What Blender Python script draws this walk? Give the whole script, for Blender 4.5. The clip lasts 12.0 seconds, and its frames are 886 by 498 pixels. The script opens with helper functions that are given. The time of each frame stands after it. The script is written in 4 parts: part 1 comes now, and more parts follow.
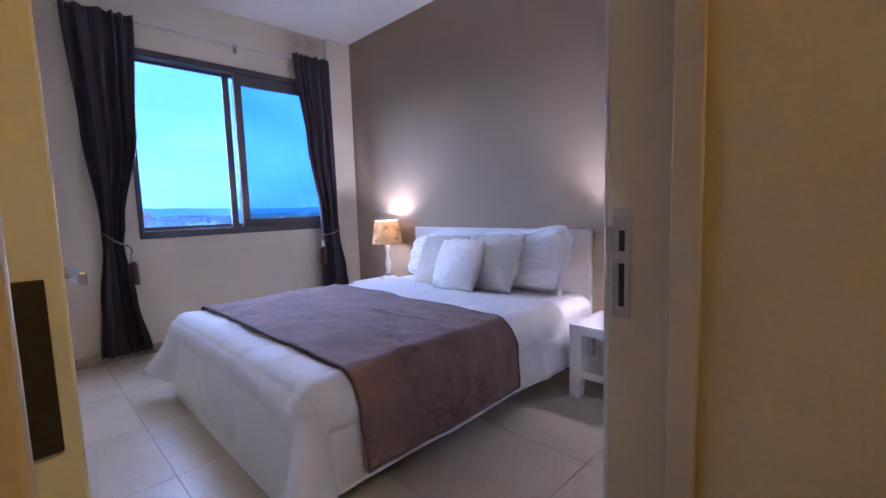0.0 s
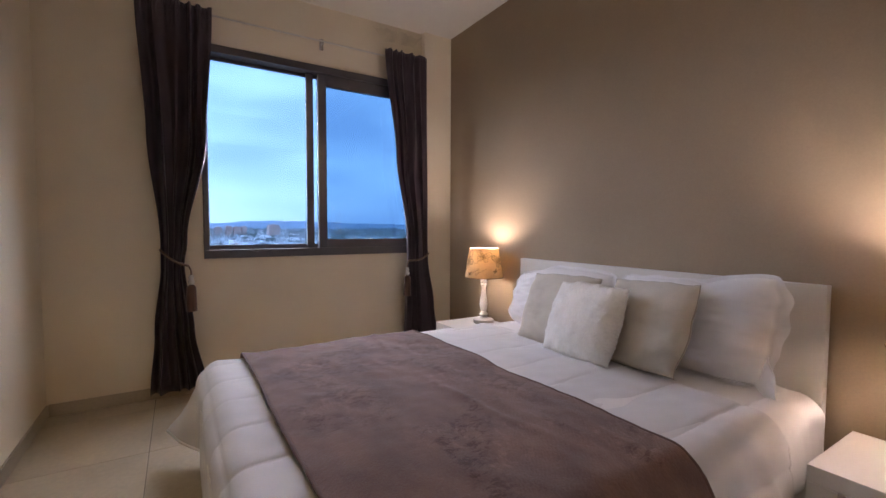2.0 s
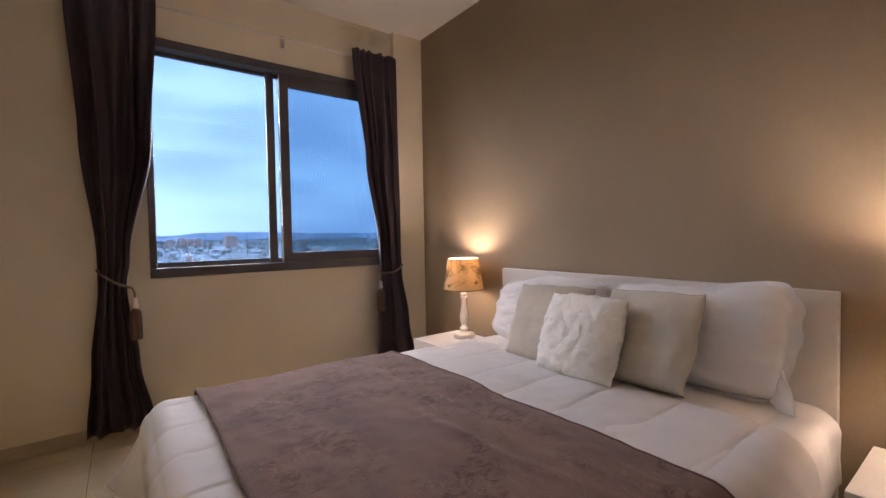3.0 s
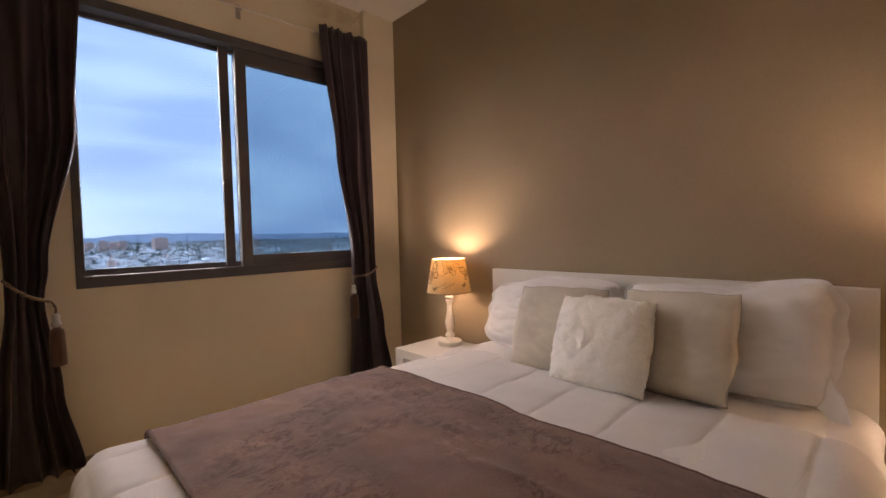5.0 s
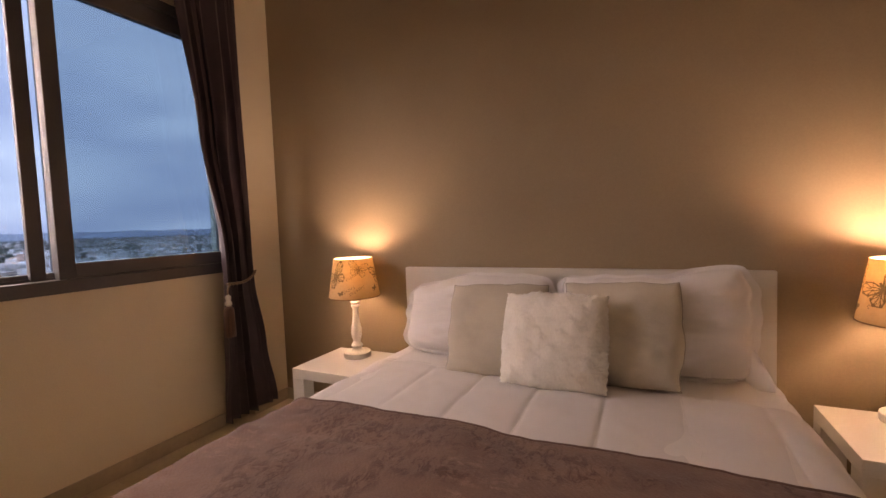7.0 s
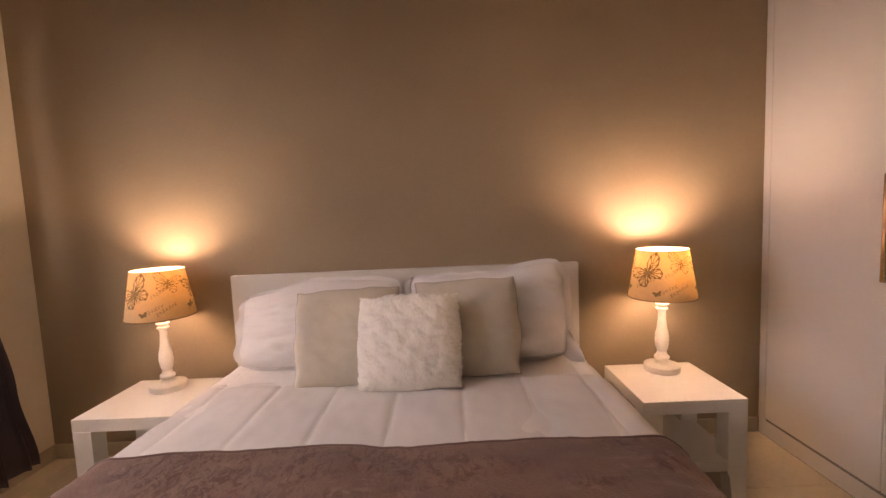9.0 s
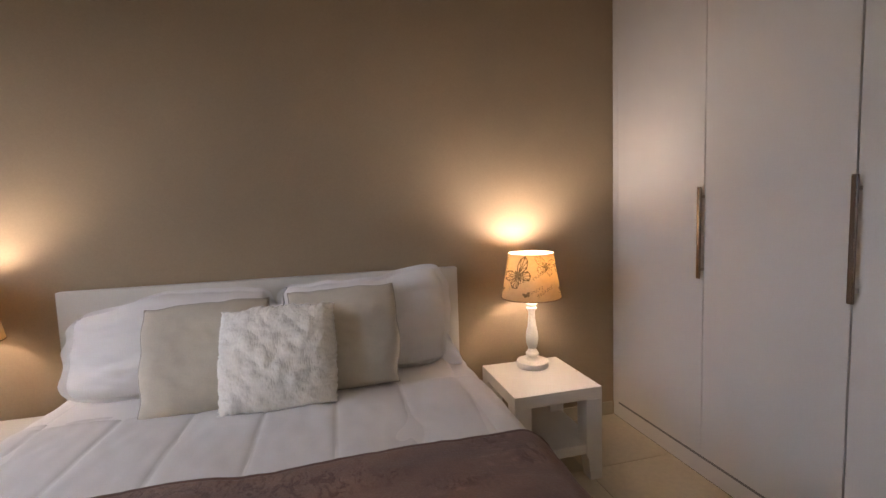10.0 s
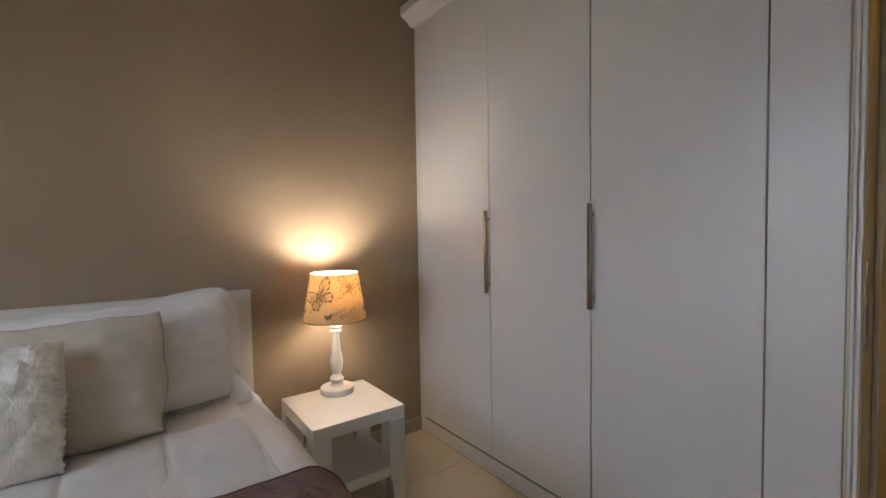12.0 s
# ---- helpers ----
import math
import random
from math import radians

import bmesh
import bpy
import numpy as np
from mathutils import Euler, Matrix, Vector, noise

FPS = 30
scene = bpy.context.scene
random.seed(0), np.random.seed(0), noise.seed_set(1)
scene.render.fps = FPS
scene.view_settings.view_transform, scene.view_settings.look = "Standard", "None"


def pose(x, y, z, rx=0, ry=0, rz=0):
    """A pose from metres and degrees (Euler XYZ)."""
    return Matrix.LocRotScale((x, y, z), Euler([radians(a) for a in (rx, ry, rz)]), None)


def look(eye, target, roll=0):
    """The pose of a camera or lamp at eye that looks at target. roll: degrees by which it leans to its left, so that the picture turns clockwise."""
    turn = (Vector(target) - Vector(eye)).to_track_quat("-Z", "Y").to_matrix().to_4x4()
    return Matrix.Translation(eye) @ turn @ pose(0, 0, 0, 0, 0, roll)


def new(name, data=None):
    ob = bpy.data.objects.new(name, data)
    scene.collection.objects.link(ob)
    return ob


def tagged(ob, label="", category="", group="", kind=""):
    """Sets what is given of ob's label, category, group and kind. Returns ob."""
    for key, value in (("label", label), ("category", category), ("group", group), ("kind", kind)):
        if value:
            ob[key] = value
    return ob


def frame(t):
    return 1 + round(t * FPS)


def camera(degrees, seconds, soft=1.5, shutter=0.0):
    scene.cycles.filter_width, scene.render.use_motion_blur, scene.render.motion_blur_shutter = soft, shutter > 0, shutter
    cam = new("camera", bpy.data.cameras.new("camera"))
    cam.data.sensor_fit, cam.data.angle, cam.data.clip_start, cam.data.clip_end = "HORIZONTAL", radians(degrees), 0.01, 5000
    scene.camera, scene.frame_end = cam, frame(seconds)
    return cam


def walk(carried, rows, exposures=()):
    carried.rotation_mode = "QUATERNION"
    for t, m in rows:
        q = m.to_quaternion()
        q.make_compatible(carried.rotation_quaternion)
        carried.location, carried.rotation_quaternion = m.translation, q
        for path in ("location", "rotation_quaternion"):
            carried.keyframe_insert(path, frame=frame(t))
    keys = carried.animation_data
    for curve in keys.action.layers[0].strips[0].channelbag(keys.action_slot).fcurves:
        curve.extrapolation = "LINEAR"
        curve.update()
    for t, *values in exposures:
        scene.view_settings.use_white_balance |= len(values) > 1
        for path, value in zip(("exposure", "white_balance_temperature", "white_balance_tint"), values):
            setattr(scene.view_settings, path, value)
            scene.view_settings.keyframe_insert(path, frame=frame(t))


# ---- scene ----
cam = camera(92.1, 12.0)
PATH = [
    (0, (-0.037, 0.182, 1.078), (-1.445, 1.589, 0.882), -1.8),
    (0.3, (-0.122, 0.287, 1.093), (-1.647, 1.568, 0.909), -1.1),
    (0.5, (-0.182, 0.344, 1.1), (-1.762, 1.555, 0.91), -1.0),
    (0.7, (-0.258, 0.405, 1.099), (-1.84, 1.616, 0.923), -0.8),
    (1, (-0.357, 0.5, 1.1), (-1.956, 1.692, 0.94), -0.6),
    (1.5, (-0.54, 0.606, 1.102), (-2.189, 1.729, 0.974), 0.0),
    (2, (-0.703, 0.71, 1.115), (-2.4, 1.764, 1.017), 0.2),
    (2.5, (-0.83, 0.742, 1.129), (-2.515, 1.815, 1.051), -0.2),
    (3, (-0.915, 0.743, 1.13), (-2.519, 1.936, 1.066), -1.0),
    (3.5, (-0.959, 0.736, 1.127), (-2.481, 2.033, 1.066), -1.5),
    (3.7, (-0.977, 0.727, 1.127), (-2.48, 2.045, 1.056), -1.5),
    (5.3, (-1.357, 0.72, 1.126), (-2.757, 2.147, 1.06), -1.4),
    (5.5, (-1.416, 0.717, 1.125), (-2.739, 2.215, 1.055), -0.7),
    (6, (-1.544, 0.675, 1.147), (-2.671, 2.324, 1.057), -2.1),
    (6.5, (-1.653, 0.686, 1.133), (-2.666, 2.407, 1.031), -2.1),
    (8.3, (-1.912, 0.751, 1.156), (-2.253, 2.716, 1.006), -2.7),
    (8.5, (-1.923, 0.733, 1.149), (-2.196, 2.709, 1.001), -2.4),
    (9, (-1.922, 0.723, 1.172), (-1.931, 2.715, 0.998), -2.4),
    (9.5, (-1.885, 0.726, 1.167), (-1.618, 2.701, 0.996), -2.1),
    (10, (-1.843, 0.74, 1.167), (-1.372, 2.676, 1.003), -2.0),
    (10.5, (-1.818, 0.762, 1.156), (-1.125, 2.633, 1.021), -1.7),
    (11, (-1.772, 0.761, 1.159), (-0.857, 2.535, 1.043), -1.5),
    (11.5, (-1.74, 0.753, 1.157), (-0.685, 2.45, 1.059), -1.2),
    (12, (-1.718, 0.749, 1.148), (-0.528, 2.354, 1.066), -0.9),
]
EXPOSURES = [
    (0.0, 2.92, 4850, 36),
    (0.7, 2.46, 5400, 31),
    (1.5, 2.43, 6300, 31),
    (2.5, 2.45, 7250, 32),
    (3.5, 2.34, 7900, 33),
    (5.5, 2.10, 10200, 38),
    (6.5, 1.96, 11500, 45),
    (8.5, 2.41, 11600, 49),
    (9.0, 2.34, 10200, 44),
    (9.5, 2.27, 8500, 34),
    (10.0, 2.18, 7450, 27),
    (11.0, 2.25, 7050, 21),
    (12.0, 2.28, 6850, 17),
]
walk(cam, [(t, look(eye, target, roll)) for t, eye, target, roll in PATH], EXPOSURES)
# ---- world ----
world = bpy.data.worlds.new("dusk_sky")
world.use_nodes = True
scene.world = world
wt = world.node_tree
wt.nodes.clear()
w_out = wt.nodes.new("ShaderNodeOutputWorld")
w_bg = wt.nodes.new("ShaderNodeBackground")
w_sky = wt.nodes.new("ShaderNodeTexSky")
w_sky.sky_type, w_sky.sun_disc = "NISHITA", False
w_sky.sun_elevation, w_sky.sun_rotation = radians(10), radians(-90)
w_sky.air_density, w_sky.dust_density, w_sky.ozone_density = 1.6, 0.6, 3.0
w_co = wt.nodes.new("ShaderNodeTexCoord")
w_map = wt.nodes.new("ShaderNodeMapping")
w_map.inputs["Scale"].default_value = (1.0, 1.0, 5.0)
w_noise = wt.nodes.new("ShaderNodeTexNoise")
w_noise.inputs["Scale"].default_value, w_noise.inputs["Detail"].default_value = 2.6, 3.5
w_ramp = wt.nodes.new("ShaderNodeValToRGB")
w_ramp.color_ramp.elements[0].position, w_ramp.color_ramp.elements[0].color = 0.35, (0.60, 0.66, 0.76, 1)
w_ramp.color_ramp.elements[1].position, w_ramp.color_ramp.elements[1].color = 0.70, (1.0, 1.0, 1.0, 1)
w_mix = wt.nodes.new("ShaderNodeMix")
w_mix.data_type, w_mix.blend_type = "RGBA", "MIX"
w_mix.inputs[0].default_value = 0.90
w_mix.inputs[7].default_value = (13.3, 16.6, 20.2, 1)
w_mul = wt.nodes.new("ShaderNodeMix")
w_mul.data_type, w_mul.blend_type = "RGBA", "MULTIPLY"
w_mul.inputs[0].default_value = 1.0
wt.links.new(w_co.outputs["Generated"], w_map.inputs["Vector"])
wt.links.new(w_map.outputs["Vector"], w_noise.inputs["Vector"])
wt.links.new(w_noise.outputs["Fac"], w_ramp.inputs["Fac"])
wt.links.new(w_sky.outputs["Color"], w_mix.inputs[6])
wt.links.new(w_mix.outputs[2], w_mul.inputs[6])
wt.links.new(w_ramp.outputs["Color"], w_mul.inputs[7])
wt.links.new(w_mul.outputs[2], w_bg.inputs["Color"])
wt.links.new(w_bg.outputs["Background"], w_out.inputs["Surface"])
w_bg.inputs["Strength"].default_value = 0.15

LAMP_WATTS = 3.3
LAMP_COLOUR = (1.0, 0.93, 0.835)
HALL_WATTS = 2.0


dusk = bpy.data.lights.new("overcast_sun", "SUN")
dusk.energy, dusk.angle, dusk.color = 4.9, radians(150), (0.74, 0.88, 1.0)
dusk.cycles.use_multiple_importance_sampling = False
dusk_ob = new("overcast_sun", dusk)
dusk_ob.matrix_world = look((-30, 0, 6), (0, 1.0, 0))


def lamp(name, place, watts, colour, radius):
    data = bpy.data.lights.new(name, "POINT")
    data.energy, data.color, data.shadow_soft_size = watts, colour, radius
    ob = new(name, data)
    ob.location = place
    return ob


lamp("bedside_light", (-3.222, 2.632, 0.896), 0.62 * LAMP_WATTS, LAMP_COLOUR, 0.040)
lamp("bedside_light", (-0.957, 2.616, 0.896), LAMP_WATTS, LAMP_COLOUR, 0.040)
lamp("hall_light", (0.80, 0.70, 2.45), HALL_WATTS, (1.0, 0.68, 0.10), 0.08)


# ---- materials ----
def material(name, colour, rough=0.6, vary=0.06, scale=6.0, fine=80.0, bump=0.05, metallic=0.0, sheen=0.0,
             coat=0.0, second=None, depth=0.002, stretch=(1, 1, 1), per_object=0.0, per_island=0.0):
    """A surface with variation at two scales: broad stains and a fine grain that also gives the relief."""
    m = bpy.data.materials.new(name)
    m.use_nodes = True
    nt = m.node_tree
    b = nt.nodes["Principled BSDF"]
    co = nt.nodes.new("ShaderNodeTexCoord")
    mp = nt.nodes.new("ShaderNodeMapping")
    mp.inputs["Scale"].default_value = stretch
    nt.links.new(co.outputs["Object"], mp.inputs["Vector"])
    broad = nt.nodes.new("ShaderNodeTexNoise")
    broad.inputs["Scale"].default_value, broad.inputs["Detail"].default_value = scale, 5
    grain = nt.nodes.new("ShaderNodeTexNoise")
    grain.inputs["Scale"].default_value, grain.inputs["Detail"].default_value = fine, 3
    nt.links.new(mp.outputs["Vector"], broad.inputs["Vector"])
    nt.links.new(mp.outputs["Vector"], grain.inputs["Vector"])
    other = second or tuple(c * (1 - 3 * vary) for c in colour)
    ramp = nt.nodes.new("ShaderNodeMix")
    ramp.data_type = "RGBA"
    ramp.inputs[6].default_value, ramp.inputs[7].default_value = (*colour, 1), (*other, 1)
    span = nt.nodes.new("ShaderNodeMapRange")
    span.inputs[1].default_value, span.inputs[2].default_value = 0.38, 0.68
    nt.links.new(broad.outputs["Fac"], span.inputs[0])
    nt.links.new(span.outputs[0], ramp.inputs[0])
    last = ramp.outputs[2]
    hsv = nt.nodes.new("ShaderNodeHueSaturation")
    nt.links.new(last, hsv.inputs["Color"])
    val = nt.nodes.new("ShaderNodeMapRange")
    val.inputs[1].default_value, val.inputs[2].default_value = 0.3, 0.7
    val.inputs[3].default_value, val.inputs[4].default_value = 1 - vary, 1 + vary
    nt.links.new(grain.outputs["Fac"], val.inputs[0])
    nt.links.new(val.outputs[0], hsv.inputs["Value"])
    last = hsv.outputs["Color"]
    if per_object or per_island:
        rnd = nt.nodes.new("ShaderNodeObjectInfo" if per_object else "ShaderNodeNewGeometry")
        r2 = nt.nodes.new("ShaderNodeMapRange")
        amount = per_object or per_island
        r2.inputs[3].default_value, r2.inputs[4].default_value = 1 - amount, 1 + amount
        nt.links.new(rnd.outputs["Random" if per_object else "Random Per Island"], r2.inputs[0])
        h2 = nt.nodes.new("ShaderNodeHueSaturation")
        nt.links.new(last, h2.inputs["Color"])
        nt.links.new(r2.outputs[0], h2.inputs["Value"])
        last = h2.outputs["Color"]
    nt.links.new(last, b.inputs["Base Color"])
    b.inputs["Metallic"].default_value = metallic
    rr = nt.nodes.new("ShaderNodeMapRange")
    rr.inputs[3].default_value, rr.inputs[4].default_value = max(0.02, rough - 0.06), min(1, rough + 0.06)
    nt.links.new(broad.outputs["Fac"], rr.inputs[0])
    nt.links.new(rr.outputs[0], b.inputs["Roughness"])
    b.inputs["Sheen Weight"].default_value = sheen
    b.inputs["Coat Weight"].default_value = coat
    b.inputs["Coat Roughness"].default_value = 0.15
    if bump:
        bp = nt.nodes.new("ShaderNodeBump")
        bp.inputs["Strength"].default_value, bp.inputs["Distance"].default_value = bump, depth
        nt.links.new(grain.outputs["Fac"], bp.inputs["Height"])
        nt.links.new(bp.outputs["Normal"], b.inputs["Normal"])
    return m


def glass(name, tint, rough=0.0):
    m = bpy.data.materials.new(name)
    m.use_nodes = True
    nt = m.node_tree
    nt.nodes.clear()
    out = nt.nodes.new("ShaderNodeOutputMaterial")
    clear = nt.nodes.new("ShaderNodeBsdfTransparent")
    clear.inputs["Color"].default_value = (*tint, 1)
    gloss = nt.nodes.new("ShaderNodeBsdfGlossy")
    gloss.inputs["Roughness"].default_value = rough
    fres = nt.nodes.new("ShaderNodeFresnel")
    fres.inputs["IOR"].default_value = 1.45
    mix = nt.nodes.new("ShaderNodeMixShader")
    nt.links.new(fres.outputs[0], mix.inputs[0])
    nt.links.new(clear.outputs[0], mix.inputs[1])
    nt.links.new(gloss.outputs[0], mix.inputs[2])
    nt.links.new(mix.outputs[0], out.inputs["Surface"])
    return m


def cloth_shade(name, colour, through_share, passed):
    """Thin printed lampshade cloth that lets the bulb's light through."""
    m = bpy.data.materials.new(name)
    m.use_nodes = True
    nt = m.node_tree
    nt.nodes.clear()
    out = nt.nodes.new("ShaderNodeOutputMaterial")
    co = nt.nodes.new("ShaderNodeTexCoord")
    n = nt.nodes.new("ShaderNodeTexNoise")
    n.inputs["Scale"].default_value, n.inputs["Detail"].default_value = 60, 5
    nt.links.new(co.outputs["Object"], n.inputs["Vector"])
    mix = nt.nodes.new("ShaderNodeMix")
    mix.data_type = "RGBA"
    mix.inputs[6].default_value = (*colour, 1)
    mix.inputs[7].default_value = (colour[0] * 0.86, colour[1] * 0.80, colour[2] * 0.72, 1)
    nt.links.new(n.outputs["Fac"], mix.inputs[0])
    dif = nt.nodes.new("ShaderNodeBsdfDiffuse")
    tra = nt.nodes.new("ShaderNodeBsdfTranslucent")
    both = nt.nodes.new("ShaderNodeMixShader")
    both.inputs[0].default_value = through_share
    nt.links.new(mix.outputs[2], dif.inputs["Color"])
    tint = nt.nodes.new("ShaderNodeMix")
    tint.data_type = "RGBA"
    tint.inputs[6].default_value = (*passed, 1)
    tint.inputs[7].default_value = (passed[0] * 0.90, passed[1] * 0.84, passed[2] * 0.76, 1)
    nt.links.new(n.outputs["Fac"], tint.inputs[0])
    nt.links.new(tint.outputs[2], tra.inputs["Color"])
    nt.links.new(dif.outputs[0], both.inputs[1])
    nt.links.new(tra.outputs[0], both.inputs[2])
    nt.links.new(both.outputs[0], out.inputs["Surface"])
    return m


WALL = material("cream_wall_paint", (0.83, 0.735, 0.575), 0.46, 0.03, 1.3, 160, 0.10)
TAUPE = material("taupe_wall_paint", (0.368, 0.276, 0.178), 0.82, 0.04, 1.1, 160, 0.12)
# cream paint darkened and yellowed in place of the passage's dim warm light
HALLWALL = material("passage_paint_lamplit_tan", (0.62, 0.52, 0.31), 0.6, 0.04, 1.3, 160, 0.12)
CEIL = material("white_ceiling_paint", (0.80, 0.755, 0.68), 0.75, 0.03, 1.0, 120, 0.10)
TILE = material("beige_porcelain_tile", (0.60, 0.50, 0.355), 0.36, 0.05, 2.4, 45, 0.03, per_object=0.03)
GROUT = material("grey_grout", (0.20, 0.175, 0.15), 0.9, 0.10, 8, 120, 0.3)
SKIRT = material("beige_tile_skirting", (0.48, 0.395, 0.28), 0.35, 0.05, 3, 60, 0.04)
LACQUER = material("white_lacquered_board", (0.73, 0.70, 0.65), 0.32, 0.02, 2.5, 150, 0.03)
WARD = material("white_melamine", (0.635, 0.610, 0.575), 0.36, 0.02, 1.6, 180, 0.04)
WARD_GAP = material("grey_carcass_gap_shade", (0.20, 0.19, 0.18), 0.5, 0.05, 5, 100, 0.03)
ALU = material("dark_grey_aluminium", (0.105, 0.10, 0.105), 0.42, 0.05, 4, 140, 0.05, metallic=0.35)
POCKET_SHADE = material("black_pocket_shade", (0.02, 0.02, 0.02), 0.8, 0.05)
STRIKE = material("dull_bronzed_steel", (0.42, 0.36, 0.29), 0.40, 0.08, 14, 200, 0.05, metallic=0.9)
STEEL = material("brushed_steel", (0.52, 0.49, 0.46), 0.28, 0.06, 12, 220, 0.04, metallic=1.0, stretch=(1, 1, 0.08))
HANDLE = material("brushed_nickel_handle", (0.30, 0.245, 0.205), 0.22, 0.08, 12, 220, 0.04, metallic=1.0, stretch=(1, 1, 0.08))
BRONZE = material("dark_bronze_metal", (0.060, 0.045, 0.032), 0.5, 0.10, 20, 200, 0.06, metallic=0.6)
DUVET = material("white_quilted_cotton", (0.70, 0.68, 0.665), 0.85, 0.025, 4, 260, 0.18, sheen=0.25)
SHEET = material("white_cotton_sheet", (0.80, 0.78, 0.76), 0.88, 0.02, 4, 300, 0.15, sheen=0.2)
PILLOW = material("white_pillow_cotton", (0.82, 0.80, 0.79), 0.88, 0.02, 5, 300, 0.16, sheen=0.2)
LINEN = material("grey_beige_linen", (0.64, 0.575, 0.47), 0.9, 0.06, 5, 340, 0.35, sheen=0.2)
PIPING = material("grey_piping", (0.40, 0.355, 0.30), 0.9, 0.06, 5, 300, 0.2)
FUR = material("cream_plush", (0.89, 0.86, 0.78), 0.95, 0.04, 9, 150, 0.35, sheen=0.7, depth=0.006, stretch=(1, 1, 0.45))
FLEECE = material("mauve_brown_fleece", (0.212, 0.116, 0.084), 0.92, 0.10, 4, 150, 0.5, sheen=0.15,
                  second=(0.148, 0.083, 0.066), depth=0.003, stretch=(1, 1.6, 1))


def brushed_nap(m):
    """Adds clusters of crisp strokes where the nap lies the other way, dark and pale, and the fleece's fine pile."""
    nt = m.node_tree
    bsdf = nt.nodes["Principled BSDF"]
    co = nt.nodes.new("ShaderNodeTexCoord")

    def field(size, detail, rough, warp, scale, turn):
        mp = nt.nodes.new("ShaderNodeMapping")
        mp.inputs["Scale"].default_value, mp.inputs["Rotation"].default_value = scale, (0, 0, turn)
        n = nt.nodes.new("ShaderNodeTexNoise")
        n.inputs["Scale"].default_value, n.inputs["Detail"].default_value = size, detail
        n.inputs["Roughness"].default_value, n.inputs["Distortion"].default_value = rough, warp
        nt.links.new(co.outputs["Object"], mp.inputs["Vector"])
        nt.links.new(mp.outputs["Vector"], n.inputs["Vector"])
        return n.outputs["Fac"]

    def span(fac, lo, hi):
        r = nt.nodes.new("ShaderNodeMapRange")
        r.interpolation_type = "SMOOTHSTEP"
        r.inputs[1].default_value, r.inputs[2].default_value = lo, hi
        nt.links.new(fac, r.inputs[0])
        return r.outputs[0]

    def times(p, q):
        k = nt.nodes.new("ShaderNodeMath")
        k.operation = "MULTIPLY"
        nt.links.new(p, k.inputs[0])
        nt.links.new(q, k.inputs[1])
        return k.outputs[0]

    last = bsdf.inputs["Base Color"].links[0].from_socket
    patches = span(field(2.6, 3, 0.5, 0.3, (1, 1.2, 1), 0.2), 0.53, 0.63)
    strokes = span(field(30, 9, 0.75, 1.4, (1.0, 0.6, 1.0), 0.6), 0.485, 0.555)
    pale_patches = span(field(3.3, 3, 0.5, 0.3, (1.2, 1, 1), 1.1), 0.52, 0.66)
    pale_strokes = span(field(40, 8, 0.7, 0.6, (0.5, 1.0, 1.0), -0.4), 0.50, 0.62)
    for mask, colour in ((times(patches, strokes), (0.60, 0.50, 0.44, 1)), (times(pale_patches, pale_strokes), (1.38, 1.42, 1.48, 1))):
        mul = nt.nodes.new("ShaderNodeMix")
        mul.data_type, mul.blend_type = "RGBA", "MULTIPLY"
        mul.inputs[7].default_value = colour
        nt.links.new(mask, mul.inputs[0])
        nt.links.new(last, mul.inputs[6])
        last = mul.outputs[2]
    nt.links.new(last, bsdf.inputs["Base Color"])
    bp = nt.nodes.new("ShaderNodeBump")
    bp.inputs["Strength"].default_value, bp.inputs["Distance"].default_value = 0.35, 0.006
    first = bsdf.inputs["Normal"].links[0].from_socket
    nt.links.new(field(34, 6, 0.7, 1.2, (1.0, 0.6, 1.0), 0.6), bp.inputs["Height"])
    nt.links.new(first, bp.inputs["Normal"])
    wave = nt.nodes.new("ShaderNodeTexWave")
    wave.bands_direction = "DIAGONAL"
    wave.inputs["Scale"].default_value, wave.inputs["Distortion"].default_value, wave.inputs["Detail"].default_value = 38, 9.0, 4
    ribs = nt.nodes.new("ShaderNodeBump")
    ribs.inputs["Strength"].default_value, ribs.inputs["Distance"].default_value = 0.12, 0.004
    nt.links.new(co.outputs["Object"], wave.inputs["Vector"])
    nt.links.new(wave.outputs["Fac"], ribs.inputs["Height"])
    nt.links.new(bp.outputs["Normal"], ribs.inputs["Normal"])
    nt.links.new(ribs.outputs["Normal"], bsdf.inputs["Normal"])


brushed_nap(FLEECE)
CURTAIN = material("dark_plum_satin", (0.046, 0.028, 0.040), 0.46, 0.10, 5, 240, 0.10, sheen=0.08)
ROPE = material("bronze_gold_cord", (0.19, 0.115, 0.06), 0.6, 0.12, 30, 260, 0.3, sheen=0.3)
TASSEL = material("russet_tassel_fringe", (0.115, 0.052, 0.030), 0.75, 0.14, 20, 260, 0.4, sheen=0.3, stretch=(4, 4, 0.4))
GLASS_BEAD = material("pale_crystal_bead", (0.70, 0.68, 0.64), 0.12, 0.04, 20, 100, 0.02, coat=0.6)
LAMPWOOD = material("distressed_white_wood", (0.76, 0.71, 0.64), 0.6, 0.05, 9, 120, 0.15)
SHADE = cloth_shade("printed_shade_cloth", (0.70, 0.52, 0.32), 0.17, (0.88, 0.52, 0.18))
LINING = cloth_shade("white_shade_lining", (0.76, 0.72, 0.66), 0.20, (0.84, 0.80, 0.72))
PRINT = material("brown_printed_ink", (0.27, 0.18, 0.085), 0.85, 0.10, 40, 200, 0.02)
PRINT_PALE = material("ochre_printed_ink", (0.26, 0.15, 0.07), 0.85, 0.10, 40, 200, 0.02)
